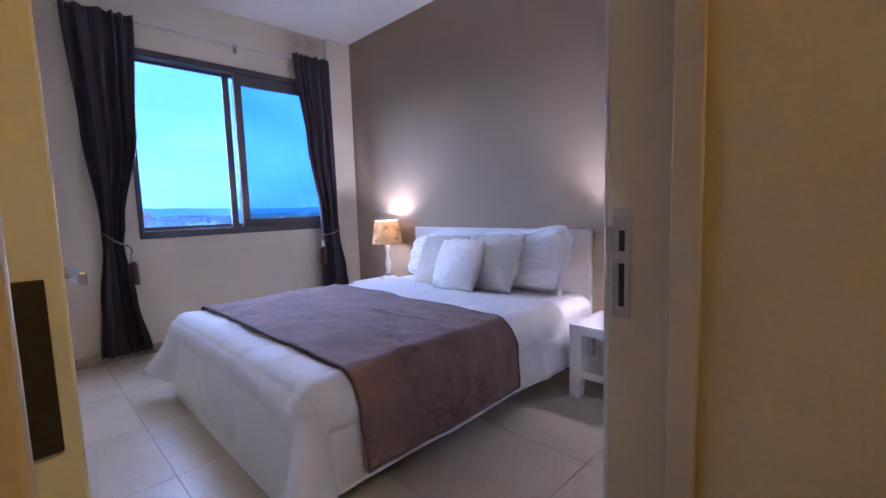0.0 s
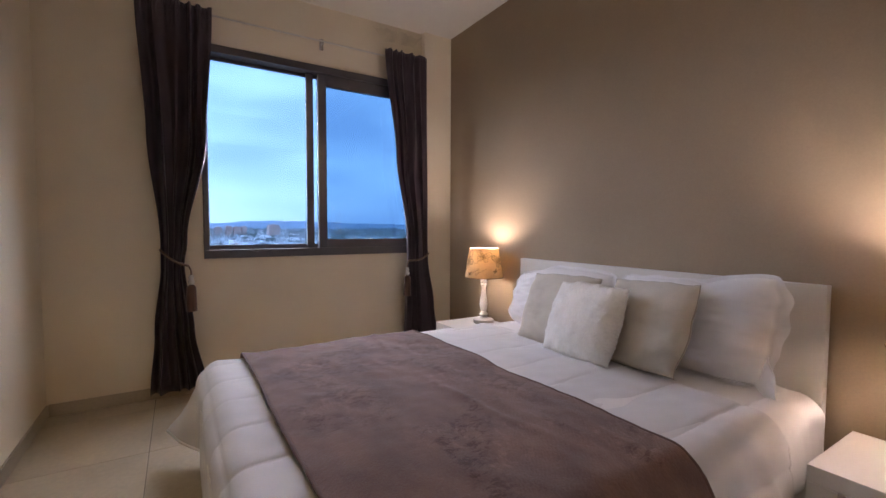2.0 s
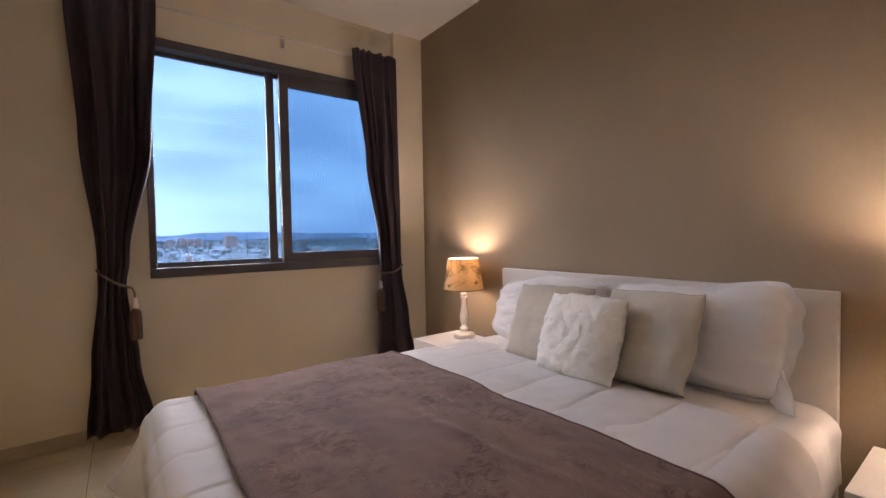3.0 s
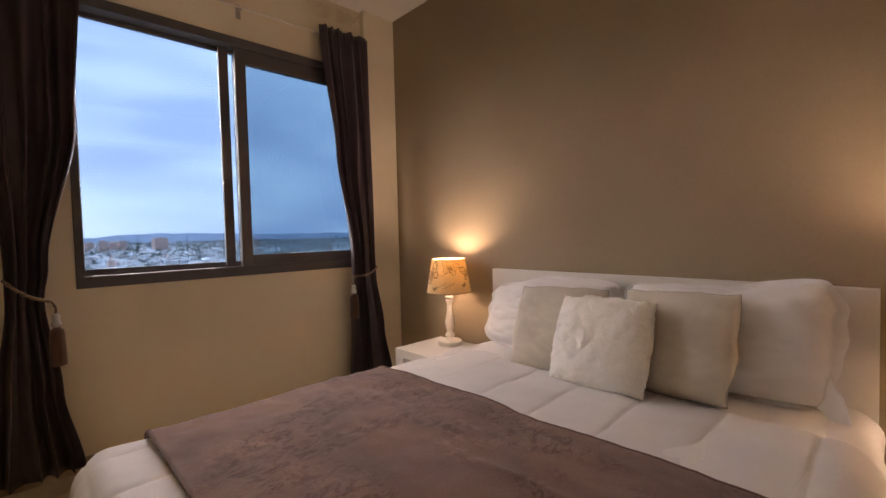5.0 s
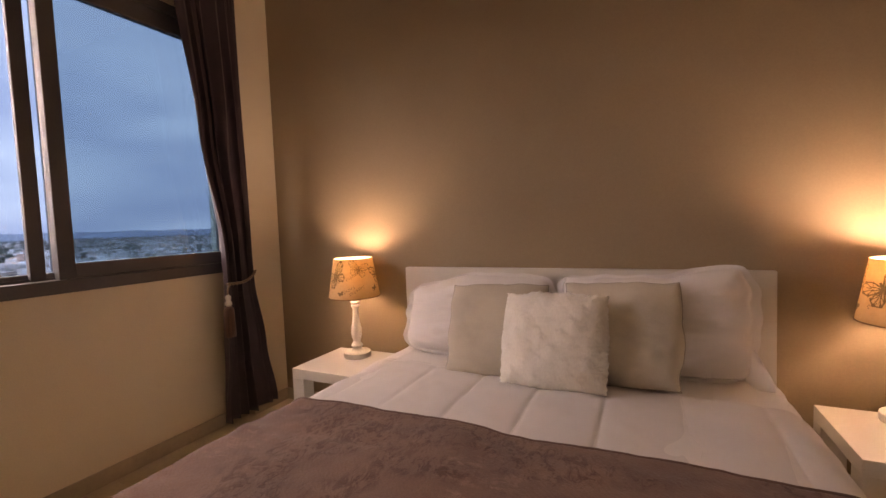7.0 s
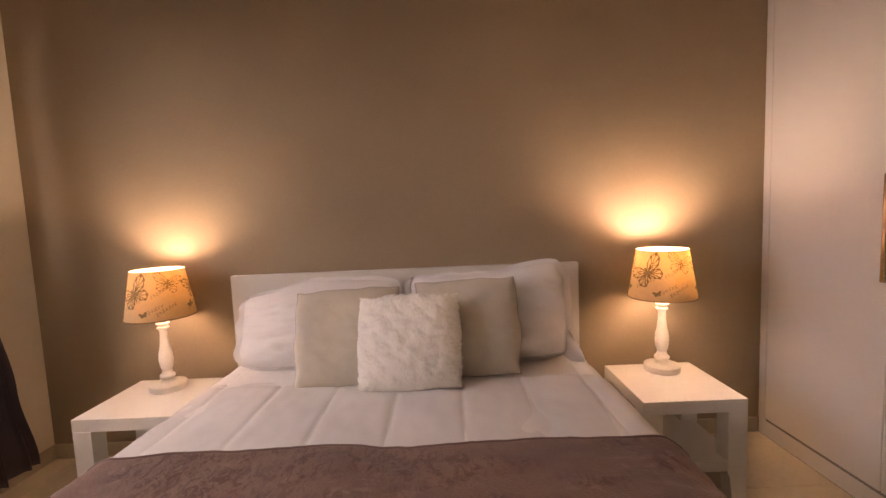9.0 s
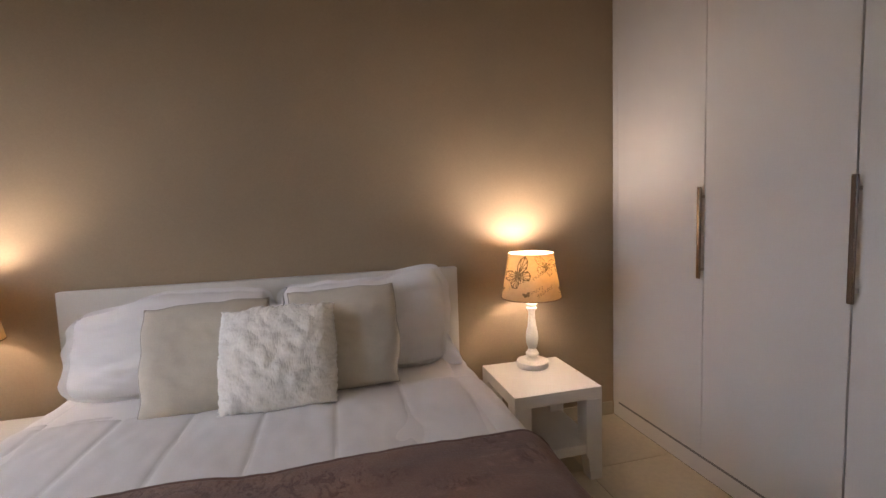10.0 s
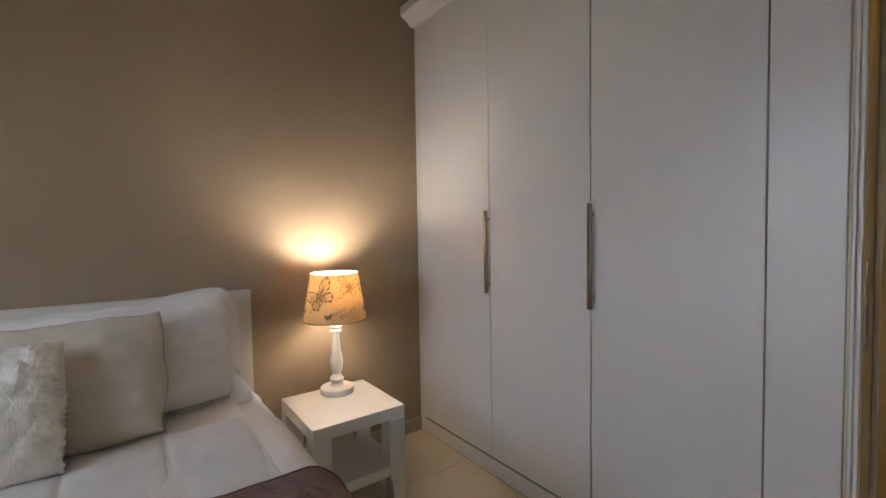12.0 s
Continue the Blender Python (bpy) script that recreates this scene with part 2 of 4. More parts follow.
LEAFPAINT = material("white_door_paint", (0.74, 0.72, 0.69), 0.34, 0.02, 2, 120, 0.05)
DOORPAINT = material("cream_door_paint", (0.52, 0.44, 0.30), 0.45, 0.03, 2, 120, 0.06)
PLASTIC = material("white_socket_plastic", (0.72, 0.70, 0.66), 0.4, 0.03, 8, 90, 0.02)
CABLE = material("white_cable", (0.62, 0.58, 0.52), 0.5, 0.03, 8, 90, 0.02)
TINTED = glass("blue_tinted_glass", (0.126, 0.216, 0.282))
CLEARISH = glass("grey_window_glass", (0.210, 0.300, 0.375))
CITYLAND = material("town_ground", (0.11, 0.125, 0.115), 0.95, 0.15, 0.006, 0.05, 0.0, second=(0.22, 0.215, 0.21))
CITYHOUSE = material("pale_render_and_roofs", (0.92, 0.86, 0.82), 0.8, 0.08, 0.05, 0.4, 0.0, second=(0.66, 0.48, 0.41), per_island=0.45)
CITYTREE = material("dark_tree_crowns", (0.07, 0.095, 0.075), 0.95, 0.15, 0.1, 0.8, 0.0, per_island=0.4)
TOWER = material("salmon_tower_render", (0.95, 0.52, 0.40), 0.8, 0.06, 0.1, 1.0, 0.0)
TOWERGLASS = material("tower_window_glass", (0.10, 0.11, 0.13), 0.3, 0.05, 0.5, 2.0, 0.0)
# the haze of distance is put into the hills' base colour
HILL = material("far_hills_haze_blue", (0.27, 0.34, 0.42), 0.95, 0.08, 0.002, 0.02, 0.0)


# ---- mesh helpers ----
def mesh_object(name, bm, mat, smooth=False):
    me = bpy.data.meshes.new(name)
    bmesh.ops.recalc_face_normals(bm, faces=bm.faces[:])
    bm.to_mesh(me)
    bm.free()
    me.materials.append(mat)
    if smooth:
        me.shade_smooth()
    return new(name, me)


def part(name, bm, mat, parent, label="", smooth=False):
    ob = mesh_object(name, bm, mat, smooth)
    ob.parent = parent
    if label:
        tagged(ob, label)
    return ob


def thing(name, place, label, category, group="", kind=""):
    ob = new(name)
    ob.empty_display_size = 0.1
    ob.location = place
    return tagged(ob, label, category, group, kind)


def structure(name, bm, mat, label, category, smooth=False):
    return tagged(mesh_object(name, bm, mat, smooth), label, category, "", "structure")


def block(bm, x0, x1, y0, y1, z0, z1, bevel=0.0, segments=2):
    r = bmesh.ops.create_cube(bm, size=1.0, matrix=Matrix.Translation(((x0 + x1) / 2, (y0 + y1) / 2, (z0 + z1) / 2))
                              @ Matrix.Diagonal((abs(x1 - x0), abs(y1 - y0), abs(z1 - z0), 1)))
    if bevel:
        edges = list({e for v in r["verts"] for e in v.link_edges})
        bmesh.ops.bevel(bm, geom=edges, offset=bevel, segments=segments, profile=0.5, affect="EDGES")
    return bm


def box(x0, x1, y0, y1, z0, z1, bevel=0.0):
    return block(bmesh.new(), x0, x1, y0, y1, z0, z1, bevel)


def grid(nu, nv, f):
    """A sheet of nu by nv cells; f(u, v), u and v from 0 to 1, gives the place."""
    bm = bmesh.new()
    rows = [[bm.verts.new(f(i / nu, j / nv)) for i in range(nu + 1)] for j in range(nv + 1)]
    for j in range(nv):
        for i in range(nu):
            bm.faces.new((rows[j][i], rows[j][i + 1], rows[j + 1][i + 1], rows[j + 1][i]))
    return bm


def lathe(profile, steps=32, bm=None, centre=(0, 0, 0), cap=True):
    bm = bm or bmesh.new()
    rings = []
    for r, z in profile:
        rings.append([bm.verts.new((centre[0] + r * math.cos(2 * math.pi * k / steps), centre[1] + r * math.sin(2 * math.pi * k / steps), centre[2] + z)) for k in range(steps)])
    for a, b in zip(rings, rings[1:]):
        for k in range(steps):
            bm.faces.new((a[k], a[(k + 1) % steps], b[(k + 1) % steps], b[k]))
    if cap:
        bm.faces.new(rings[0])
        bm.faces.new(rings[-1])
    return bm


def tube(points, radius, sides=8, bm=None):
    bm = bm or bmesh.new()
    pts = [Vector(p) for p in points]
    rings = []
    for i, p in enumerate(pts):
        d = (pts[min(i + 1, len(pts) - 1)] - pts[max(i - 1, 0)]).normalized()
        a = d.orthogonal().normalized() if not rings else (last_a - d * last_a.dot(d)).normalized()
        last_a = a
        b = d.cross(a)
        rings.append([bm.verts.new(p + radius * (math.cos(2 * math.pi * k / sides) * a + math.sin(2 * math.pi * k / sides) * b)) for k in range(sides)])
    for r, s in zip(rings, rings[1:]):
        for k in range(sides):
            bm.faces.new((r[k], r[(k + 1) % sides], s[(k + 1) % sides], s[k]))
    bm.faces.new(rings[0])
    bm.faces.new(rings[-1])
    return bm


def smoothstep(a, b, x):
    t = min(1.0, max(0.0, (x - a) / (b - a)))
    return t * t * (3 - 2 * t)


def ripple(x, y, z, size):
    return noise.noise(Vector((x, y, z)) / size)


# ---- the room ----
XW, XE = -4.00, -0.373           # window wall, wardrobe and door wall
YS, YN = 0.035, 2.803            # south wall, bed wall
ZC = 2.78
HALL_X = -0.228
DOOR_S, DOOR_N, DOOR_H = 0.165, 0.955, 2.06
WIN_S, WIN_N, WIN_B, WIN_T = 0.858, 2.50, 0.902, 2.338

floor_bm = box(XW - 0.2, 1.25, -1.45, YN + 0.2, -0.12, -0.004)
floor = structure("floor", floor_bm, GROUT, "beige porcelain tile floor with thin dark grey joints", "floor")

wall_bed = structure("wall_north", box(XW - 0.2, 1.25, YN, YN + 0.15, 0, ZC), TAUPE, "smooth taupe painted feature wall behind the bed", "wall")
wall_s = structure("wall_south", box(XW - 0.2, XE, YS - 0.15, YS, 0, ZC), WALL, "smooth cream painted wall", "wall")
wb = bmesh.new()
block(wb, XW - 0.2, XW, YS, WIN_S, 0, ZC)
block(wb, XW - 0.2, XW, WIN_N, YN, 0, ZC)
block(wb, XW - 0.2, XW, WIN_S, WIN_N, 0, WIN_B)
block(wb, XW - 0.2, XW, WIN_S, WIN_N, WIN_T, ZC)
wall_w = structure("wall_west", wb, WALL, "cream painted wall round the sliding window", "wall")
TOUCHUP = material("tan_touched_up_paint", (0.755, 0.665, 0.51), 0.6, 0.06, 9, 120, 0.10)
tu = bmesh.new()
rag = random.Random(5)
rows_up = []
for k in range(19):
    y = 2.08 + 0.025 * k
    ends_in = min(1.0, k / 4, (18 - k) / 3)
    rows_up.append([tu.verts.new((XW + 0.0015, y, 2.755 - 0.10 * ends_in - rag.uniform(0, 0.012))), tu.verts.new((XW + 0.0015, y, 2.757 - rag.uniform(0, 0.03)))])
for p, q in zip(rows_up, rows_up[1:]):
    tu.faces.new((p[0], q[0], q[1], p[1]))
part("paint_patch", tu, TOUCHUP, wall_w, "ragged patch of darker touch-up paint")
structure("column", box(XW, XW + 0.05, 2.535, YN, 0, ZC), WALL, "cream painted pier in the corner of the room", "column")
eb = bmesh.new()
block(eb, XE, HALL_X, YS - 0.15, DOOR_S - 0.035, 0, ZC)
block(eb, XE, HALL_X, DOOR_S - 0.035, DOOR_N + 0.03, DOOR_H + 0.03, ZC)
block(eb, XE + 0.017, HALL_X, DOOR_N + 0.03, DOOR_N + 0.10, 0, ZC)
wall_e = structure("wall_east", eb, WALL, "cream painted wall with the bedroom doorway", "wall")
structure("ceiling", box(XW - 0.2, 1.25, -1.45, YN + 0.2, ZC, ZC + 0.12), CEIL, "smooth white painted ceiling", "ceiling")
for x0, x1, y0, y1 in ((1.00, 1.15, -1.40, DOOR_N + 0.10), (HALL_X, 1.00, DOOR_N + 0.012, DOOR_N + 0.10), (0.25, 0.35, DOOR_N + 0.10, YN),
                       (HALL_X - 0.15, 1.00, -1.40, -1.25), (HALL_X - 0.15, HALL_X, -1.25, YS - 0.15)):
    structure("wall_hall", box(x0, x1, y0, y1, 0, ZC), HALLWALL, "painted passage wall, warm dim lamplight put into its tan colour", "wall")


def skirting(name, x0, x1, y0, y1):
    return structure(name, box(x0, x1, y0, y1, 0.0, 0.075, 0.002), SKIRT, "beige tile skirting along the wall", "skirting")


skirting("baseboard", XW, XW + 0.010, YS + 0.010, 2.535)
skirting("baseboard", XW + 0.05, XW + 0.060, 2.525, YN - 0.010)
skirting("baseboard", XW, XW + 0.06, 2.525, 2.535)
skirting("baseboard", XW + 0.05, XE - 0.01, YN - 0.010, YN)
skirting("baseboard", XW + 0.010, XE, YS, YS + 0.010)

# ---- door ----
jb = bmesh.new()
block(jb, XE - 0.004, HALL_X - 0.004, DOOR_N, DOOR_N + 0.03, 0, DOOR_H + 0.03, 0.003)
block(jb, XE - 0.004, HALL_X + 0.004, DOOR_S - 0.035, DOOR_S, 0, DOOR_H + 0.03, 0.003)
block(jb, XE - 0.004, HALL_X + 0.004, DOOR_S, DOOR_N, DOOR_H, DOOR_H + 0.03, 0.003)
block(jb, -0.268, HALL_X + 0.004, DOOR_N - 0.014, DOOR_N, 0, DOOR_H, 0.003)
block(jb, -0.268, HALL_X + 0.004, DOOR_S, DOOR_S + 0.014, 0, DOOR_H, 0.003)
block(jb, -0.268, HALL_X + 0.004, DOOR_S + 0.014, DOOR_N - 0.014, DOOR_H - 0.014, DOOR_H, 0.003)
door_frame = structure("door_frame", jb, DOORPAINT, "cream painted door frame with a rebate", "door frame")
bmx = bmesh.new()
for k, w in enumerate((0.0, 0.012)):
    block(bmx, XE - 0.014 + 0.005 * k, XE - 0.004, DOOR_N + 0.002 + w, DOOR_N + 0.011 + w, 0, DOOR_H + 0.05, 0.003)
part("architrave", bmx, WARD, door_frame, "white moulded architrave strip")

for z in (0.22, 0.995, 1.82):
    part("hinge_leaf", box(-0.358, -0.286, DOOR_S - 0.001, DOOR_S + 0.0015, z - 0.05, z + 0.05, 0.0007), BRONZE, door_frame, "dark bronze hinge leaf")
strike = thing("strike_plate", (-0.352, DOOR_N, 0.966), "dull steel strike plate set in the door jamb", "strike plate")
sb = bmesh.new()
for x0, x1, z0, z1 in ((-0.016, -0.005, -0.10, 0.10), (0.006, 0.016, -0.10, 0.10), (-0.005, 0.006, 0.060, 0.10),
                       (-0.005, 0.006, 0.0, 0.022), (-0.005, 0.006, -0.10, -0.080)):
    block(sb, x0, x1, -0.003, 0.0, z0, z1)
part("plate", sb, STRIKE, strike)
part("lip", box(-0.030, -0.015, -0.004, 0.0, 0.016, 0.068, 0.0015), STRIKE, strike)
# black slabs fill both pockets to stand for the shade inside them
part("latch_pocket_shade", box(-0.005, 0.006, -0.0015, 0.001, 0.022, 0.060), POCKET_SHADE, strike)
part("bolt_pocket_shade", box(-0.005, 0.006, -0.0015, 0.001, -0.080, 0.0), POCKET_SHADE, strike)

door = thing("door_1", (XE + 0.012, 0.18, 0.0), "white flush bedroom door standing open against the wall", "door", "", "structure")
door.rotation_euler = (0, 0, radians(2))
part("leaf", box(-0.765, 0.0, -0.02, 0.02, 0.008, DOOR_H - 0.01, 0.002), LEAFPAINT, door)
for z in (0.22, 0.995, 1.82):
    part("hinge", box(0.0, 0.003, -0.019, 0.011, z - 0.05, z + 0.05, 0.001), BRONZE, door, "dark bronze butt hinge")
for side in (1, -1):
    ro = part("rosette", lathe([(0.024, 0), (0.025, 0.004), (0.023, 0.009)], 24), STEEL, door, "round satin steel rosette")
    ro.matrix_basis = pose(-0.665, side * 0.02, 0.983, -90 * side, 0, 0)
    part("spindle", lathe([(0.010, 0.008), (0.010, 0.068)], 16), STEEL, ro)
    part("lever", box(-0.012, 0.115, -0.011, 0.011, 0.064, 0.077, 0.004), STEEL, ro)
    es = part("escutcheon", lathe([(0.024, 0), (0.025, 0.004), (0.023, 0.008)], 24), STEEL, door, "round steel lock escutcheon")
    es.matrix_basis = pose(-0.665, side * 0.02, 0.915, -90 * side, 0, 0)
    part("turn", box(-0.004, 0.004, -0.012, 0.012, 0.008, 0.026, 0.002), STEEL, es)

# ---- window ----
window = thing("window_1", (XW, (WIN_S + WIN_N) / 2, WIN_B), "dark grey aluminium sliding window looking over the town", "window", "", "structure")
wy0, wy1, wh = WIN_S - window.location.y, WIN_N - window.location.y, WIN_T - WIN_B
D0, D1 = -0.105, 0.012
part("sill_rail", box(D0, D1, wy0, wy1, 0, 0.058, 0.003), ALU, window)
part("head_rail", box(D0, D1, wy0, wy1, wh - 0.052, wh, 0.003), ALU, window)
part("side_jamb", box(D0, D1, wy0, wy0 + 0.034, 0.058, wh - 0.052, 0.003), ALU, window)
part("side_jamb", box(D0, D1, wy1 - 0.034, wy1, 0.058, wh - 0.052, 0.003), ALU, window)
part("track", box(-0.060, -0.052, wy0 + 0.034, wy1 - 0.034, 0.058, 0.070), ALU, window)


def sash(y0, y1, x0, x1, pane_mat, stile, rail, top):
    z0, z1 = 0.058, wh - 0.052
    s = part("sash", box(x0, x1, y0, y0 + stile, z0, z1, 0.003), ALU, window)
    part("stile", box(x0, x1, y1 - 0.05, y1, z0, z1, 0.003), ALU, s)
    part("bottom_rail", box(x0, x1, y0 + stile, y1 - 0.05, z0, z0 + rail, 0.003), ALU, s)
    part("top_rail", box(x0, x1, y0 + stile, y1 - 0.05, z1 - top, z1, 0.003), ALU, s)
    xm = (x0 + x1) / 2
    pane = part("pane", box(xm - 0.003, xm + 0.003, y0 + stile, y1 - 0.05, z0 + rail, z1 - top), pane_mat, s, "tinted window glass")
    pane.visible_shadow = False
    return s


ymid = window.location.y
sash(1.640 - ymid, WIN_N - 0.034 - ymid, -0.046, -0.006, TINTED, 0.062, 0.066, 0.089)
sash(WIN_S + 0.012 - ymid, 1.702 - ymid, -0.104, -0.074, CLEARISH, 0.030, 0.030, 0.022)
part("interlock", box(-0.073, -0.048, 1.560 - ymid, 1.614 - ymid, 0.058, wh - 0.052, 0.003), ALU, window)

# ---- built-in wardrobe ----
PX = XE - 0.003
part_top = 2.29
carcass = bmesh.new()
block(carcass, XE + 0.016, 0.245, DOOR_N + 0.104, YN - 0.004, 0.0, 2.37)
ward = thing("wardrobe", (0, 0, 0), "tall white built-in wardrobe with flat doors and a cornice", "wardrobe")
part("carcass", carcass, WARD_GAP, ward)
part("plinth", box(PX + 0.003, XE + 0.016, DOOR_N + 0.031, YN - 0.002, 0.0, 0.078, 0.002), WARD, ward)
# dark strip in place of the shade between the doors and the plinth
part("toe_gap_shade", box(PX + 0.001, XE + 0.015, 1.145, 2.752, 0.0785, 0.0905), WARD_GAP, ward, "dark strip standing for the shade under the doors")
part("end_filler", box(PX, XE + 0.016, 2.757, YN - 0.002, 0.079, part_top, 0.002), WARD, ward)
part("end_panel", box(PX, XE + 0.016, DOOR_N + 0.031, 1.140, 0.0785, part_top, 0.002), WARD, ward)
for y1, y0, hand in ((2.753, 2.1972, 0), (2.1937, 1.668, 0.006), (1.663, 1.1428, -0.008)):
    dr = part("door", box(PX - 0.002, XE + 0.014, y0, y1, 0.091, part_top - 0.004, 0.002), WARD, ward)
    if hand:
        hy = y1 + hand
        hd = part("handle", box(PX - 0.028, PX - 0.018, hy - 0.008, hy + 0.009, 0.861, 1.240, 0.003), HANDLE, dr, "long brushed steel bar handle")
        for z in (0.90, 1.20):
            part("post", box(PX - 0.018, PX - 0.002, hy - 0.006, hy + 0.006, z - 0.006, z + 0.006), STEEL, dr)
cb = bmesh.new()
prof = [(0.016, part_top - 0.002), (-0.030, part_top - 0.002), (-0.050, part_top + 0.020), (-0.084, part_top + 0.040), (-0.092, part_top + 0.046), (-0.092, part_top + 0.088), (0.016, part_top + 0.088)]
ends = []
for yy in (DOOR_N + 0.031, YN - 0.003):
    ends.append([cb.verts.new((XE + x, yy, z)) for x, z in prof])
for k in range(len(prof)):
    cb.faces.new((ends[0][k], ends[0][(k + 1) % len(prof)], ends[1][(k + 1) % len(prof)], ends[1][k]))
cb.faces.new(ends[0])
cb.faces.new(ends[1])
part("cornice", cb, WARD, ward)
structure("bulkhead", box(XE - 0.01, XE + 0.016, DOOR_N + 0.10, YN, part_top + 0.088, ZC), WALL, "cream painted bulkhead above the wardrobe", "wall")

# ---- bed ----
BX0, BX1, BY0 = -2.957, -1.287, 0.772
bed = thing("bed", ((BX0 + BX1) / 2, 1.75, 0.0), "white lacquered double bed with a plain flat headboard", "bed")
bx, by = bed.location.x, bed.location.y
part("headboard", box(BX0 - bx, BX1 - bx, 2.750 - by, 2.792 - by, 0.0, 0.905, 0.003), LACQUER, bed)
part("footboard", box(BX0 + 0.03 - bx, BX1 - 0.03 - bx, BY0 - by, BY0 + 0.04 - by, 0.0, 0.36, 0.003), LACQUER, bed)
for x0 in (BX0 + 0.04, BX1 - 0.07):
    part("side_rail", box(x0 - bx, x0 + 0.03 - bx, BY0 + 0.04 - by, 2.75 - by, 0.16, 0.34, 0.003), LACQUER, bed)
part("slatted_base", box(BX0 + 0.07 - bx, BX1 - 0.07 - bx, BY0 + 0.04 - by, 2.75 - by, 0.20, 0.26), LACQUER, bed)
mat_th = thing("mattress", (bx, by, 0.26), "deep mattress under a white fitted sheet on the bed", "mattress")
part("body", box(BX0 + 0.072 - bx, BX1 - 0.072 - bx, BY0 + 0.045 - by, 2.745 - by, 0.0, 0.235, 0.05), SHEET, mat_th, "", True)

DX0, DX1, DY0, DY1 = BX0 + 0.07, BX1 - 0.07, 0.862, 2.445
DTOP = 0.485


def drape(a, b, x0, x1, y0, y1, top, r, lift=0.0):
    """Lays the flat point (a, b) of a cloth over a block with rounded edges; beyond the edge it hangs."""
    flare = 0.05 if b >= y0 else 0.0
    cx, cy = min(max(a, x0), x1), min(max(b, y0), y1)
    ox, oy = a - cx, b - cy
    d = math.hypot(ox, oy)
    if d < 1e-9:
        return Vector((a, b, top + lift)), 0.0
    nx, ny = ox / d, oy / d
    d = (ox ** 4 + oy ** 4) ** 0.25
    flare += 0.62 * abs(2 * nx * ny) ** 1.6
    q = r * math.pi / 2
    if d < q:
        t = d / r
        f, g, up = r * math.sin(t), r * (1 - math.cos(t)), math.cos(t)
    else:
        f, g, up = r + flare * (d - q), r + (d - q) * math.sqrt(1 - flare * flare), 0.0
    out = lift * (1 - up)
    return Vector((cx + nx * (f + out), cy + ny * (f + out), top - g + lift * up)), d


def quilt(a, b):
    """Depth of the stitched seams of the duvet at the flat point (a, b), and the puff between them."""
    px, py = 0.240, 0.54
    ux = abs(((a - bx) / px) % 1 - 0.5) * 2
    uy = abs(((b - 0.790) / py) % 1 - 0.5) * 2
    dx, dy = (1 - ux) * px / 2, (1 - uy) * py / 2
    top_only = 0.30 + 0.70 * smoothstep(0.62, 0.77, b)
    seams = 0.007 * math.exp(-dx / 0.008) + 0.010 * math.exp(-dy / 0.009)
    puff = 0.0035 * (1 - math.exp(-dx / 0.06)) * (1 - math.exp(-dy / 0.08))
    return top_only * (0.008 + puff - min(seams, 0.011))


def duvet_point(u, v):
    a = DX0 - 0.40 + u * (DX1 - DX0 + 0.785)
    hem = 0.02 * ripple(a, 0, 1, 0.35) - 0.085 * smoothstep(0.08, 0.30, u) * (1 - 0.3 * smoothstep(0.72, 0.92, u))
    top_hem = 0.012 * ripple(a, 5, 1, 0.18) - 0.05 * smoothstep(DX1 - 0.10, DX1 + 0.15, a) - 0.03 * smoothstep(DX0 + 0.10, DX0 - 0.15, a)
    b = DY0 - 0.40 + hem + v * (DY1 + top_hem - DY0 + 0.40 - hem)
    lift = quilt(a, b) + 0.012 * ripple(a, b, 3, 0.30) + 0.005 * ripple(a, b, 7, 0.11) + 0.0022 * ripple(a, b * 0.7, 12, 0.045)
    crown = 0.012 * math.cos((a - bx) / 0.8 * 1.2)
    p, d = drape(a, b, DX0, DX1, DY0, DY1 + 1, DTOP + crown, 0.085, lift)
    hang = smoothstep(0.10, 0.45, d)
    p.x += hang * (0.009 * math.sin(b * 9.0 + 0.6) + 0.012 * ripple(b, a, 5, 0.25))
    p.y += hang * 0.007 * math.sin(a * 7.0 + 1.0) * (1 if b < DY0 else 0)
    if a > DX1:
        for place, lean, deep in ((2.08, 0.30, 0.012), (2.23, 0.42, 0.016), (2.36, 0.20, 0.012)):
            p.x += smoothstep(0.02, 0.30, d) * deep * math.exp(-((b - place - lean * (d - 0.2)) / 0.034) ** 2)
    edge = smoothstep(0.975, 1.0, v)
    p.z -= 0.008 * edge
    return p


duvet = thing("duvet", (0, 0, 0), "white quilted duvet hanging over the sides of the bed", "duvet")
dv = part("cover", grid(290, 260, duvet_point), DUVET, duvet, "", True)
HEM = material("white_stitched_hem", (0.78, 0.76, 0.745), 0.85, 0.03, 6, 260, 0.2)
for edge in ([(0, k / 120) for k in range(121)], [(k / 120, 0) for k in range(121)], [(1, k / 120) for k in range(121)],
             [(k / 120, 1) for k in range(121)]):
    part("hem", tube([duvet_point(u, v) + Vector((0, 0, -0.006)) for u, v in edge], 0.006, 8), HEM, duvet, "", True)
so = dv.modifiers.new("thickness", "SOLIDIFY")
so.thickness, so.offset = 0.018, -1


def under_point(u, v):
    a = DX0 - 0.30 + u * (DX1 - DX0 + 0.60)
    b = 2.16 + v * (2.735 - 2.16)
    p, d = drape(a, b, DX0, DX1, 0, 4, DTOP + 0.002, 0.085, 0.012 * ripple(a, b, 2, 0.14) + 0.006 * ripple(a, b, 8, 0.06))
    p.x += smoothstep(0.1, 0.3, d) * 0.012 * math.sin(b * 16)
    return p


under = thing("bed_sheet", (0, 0, 0), "white cotton top sheet under the pillows", "sheet")
us = part("cloth", grid(110, 50, under_point), SHEET, under, "", True)
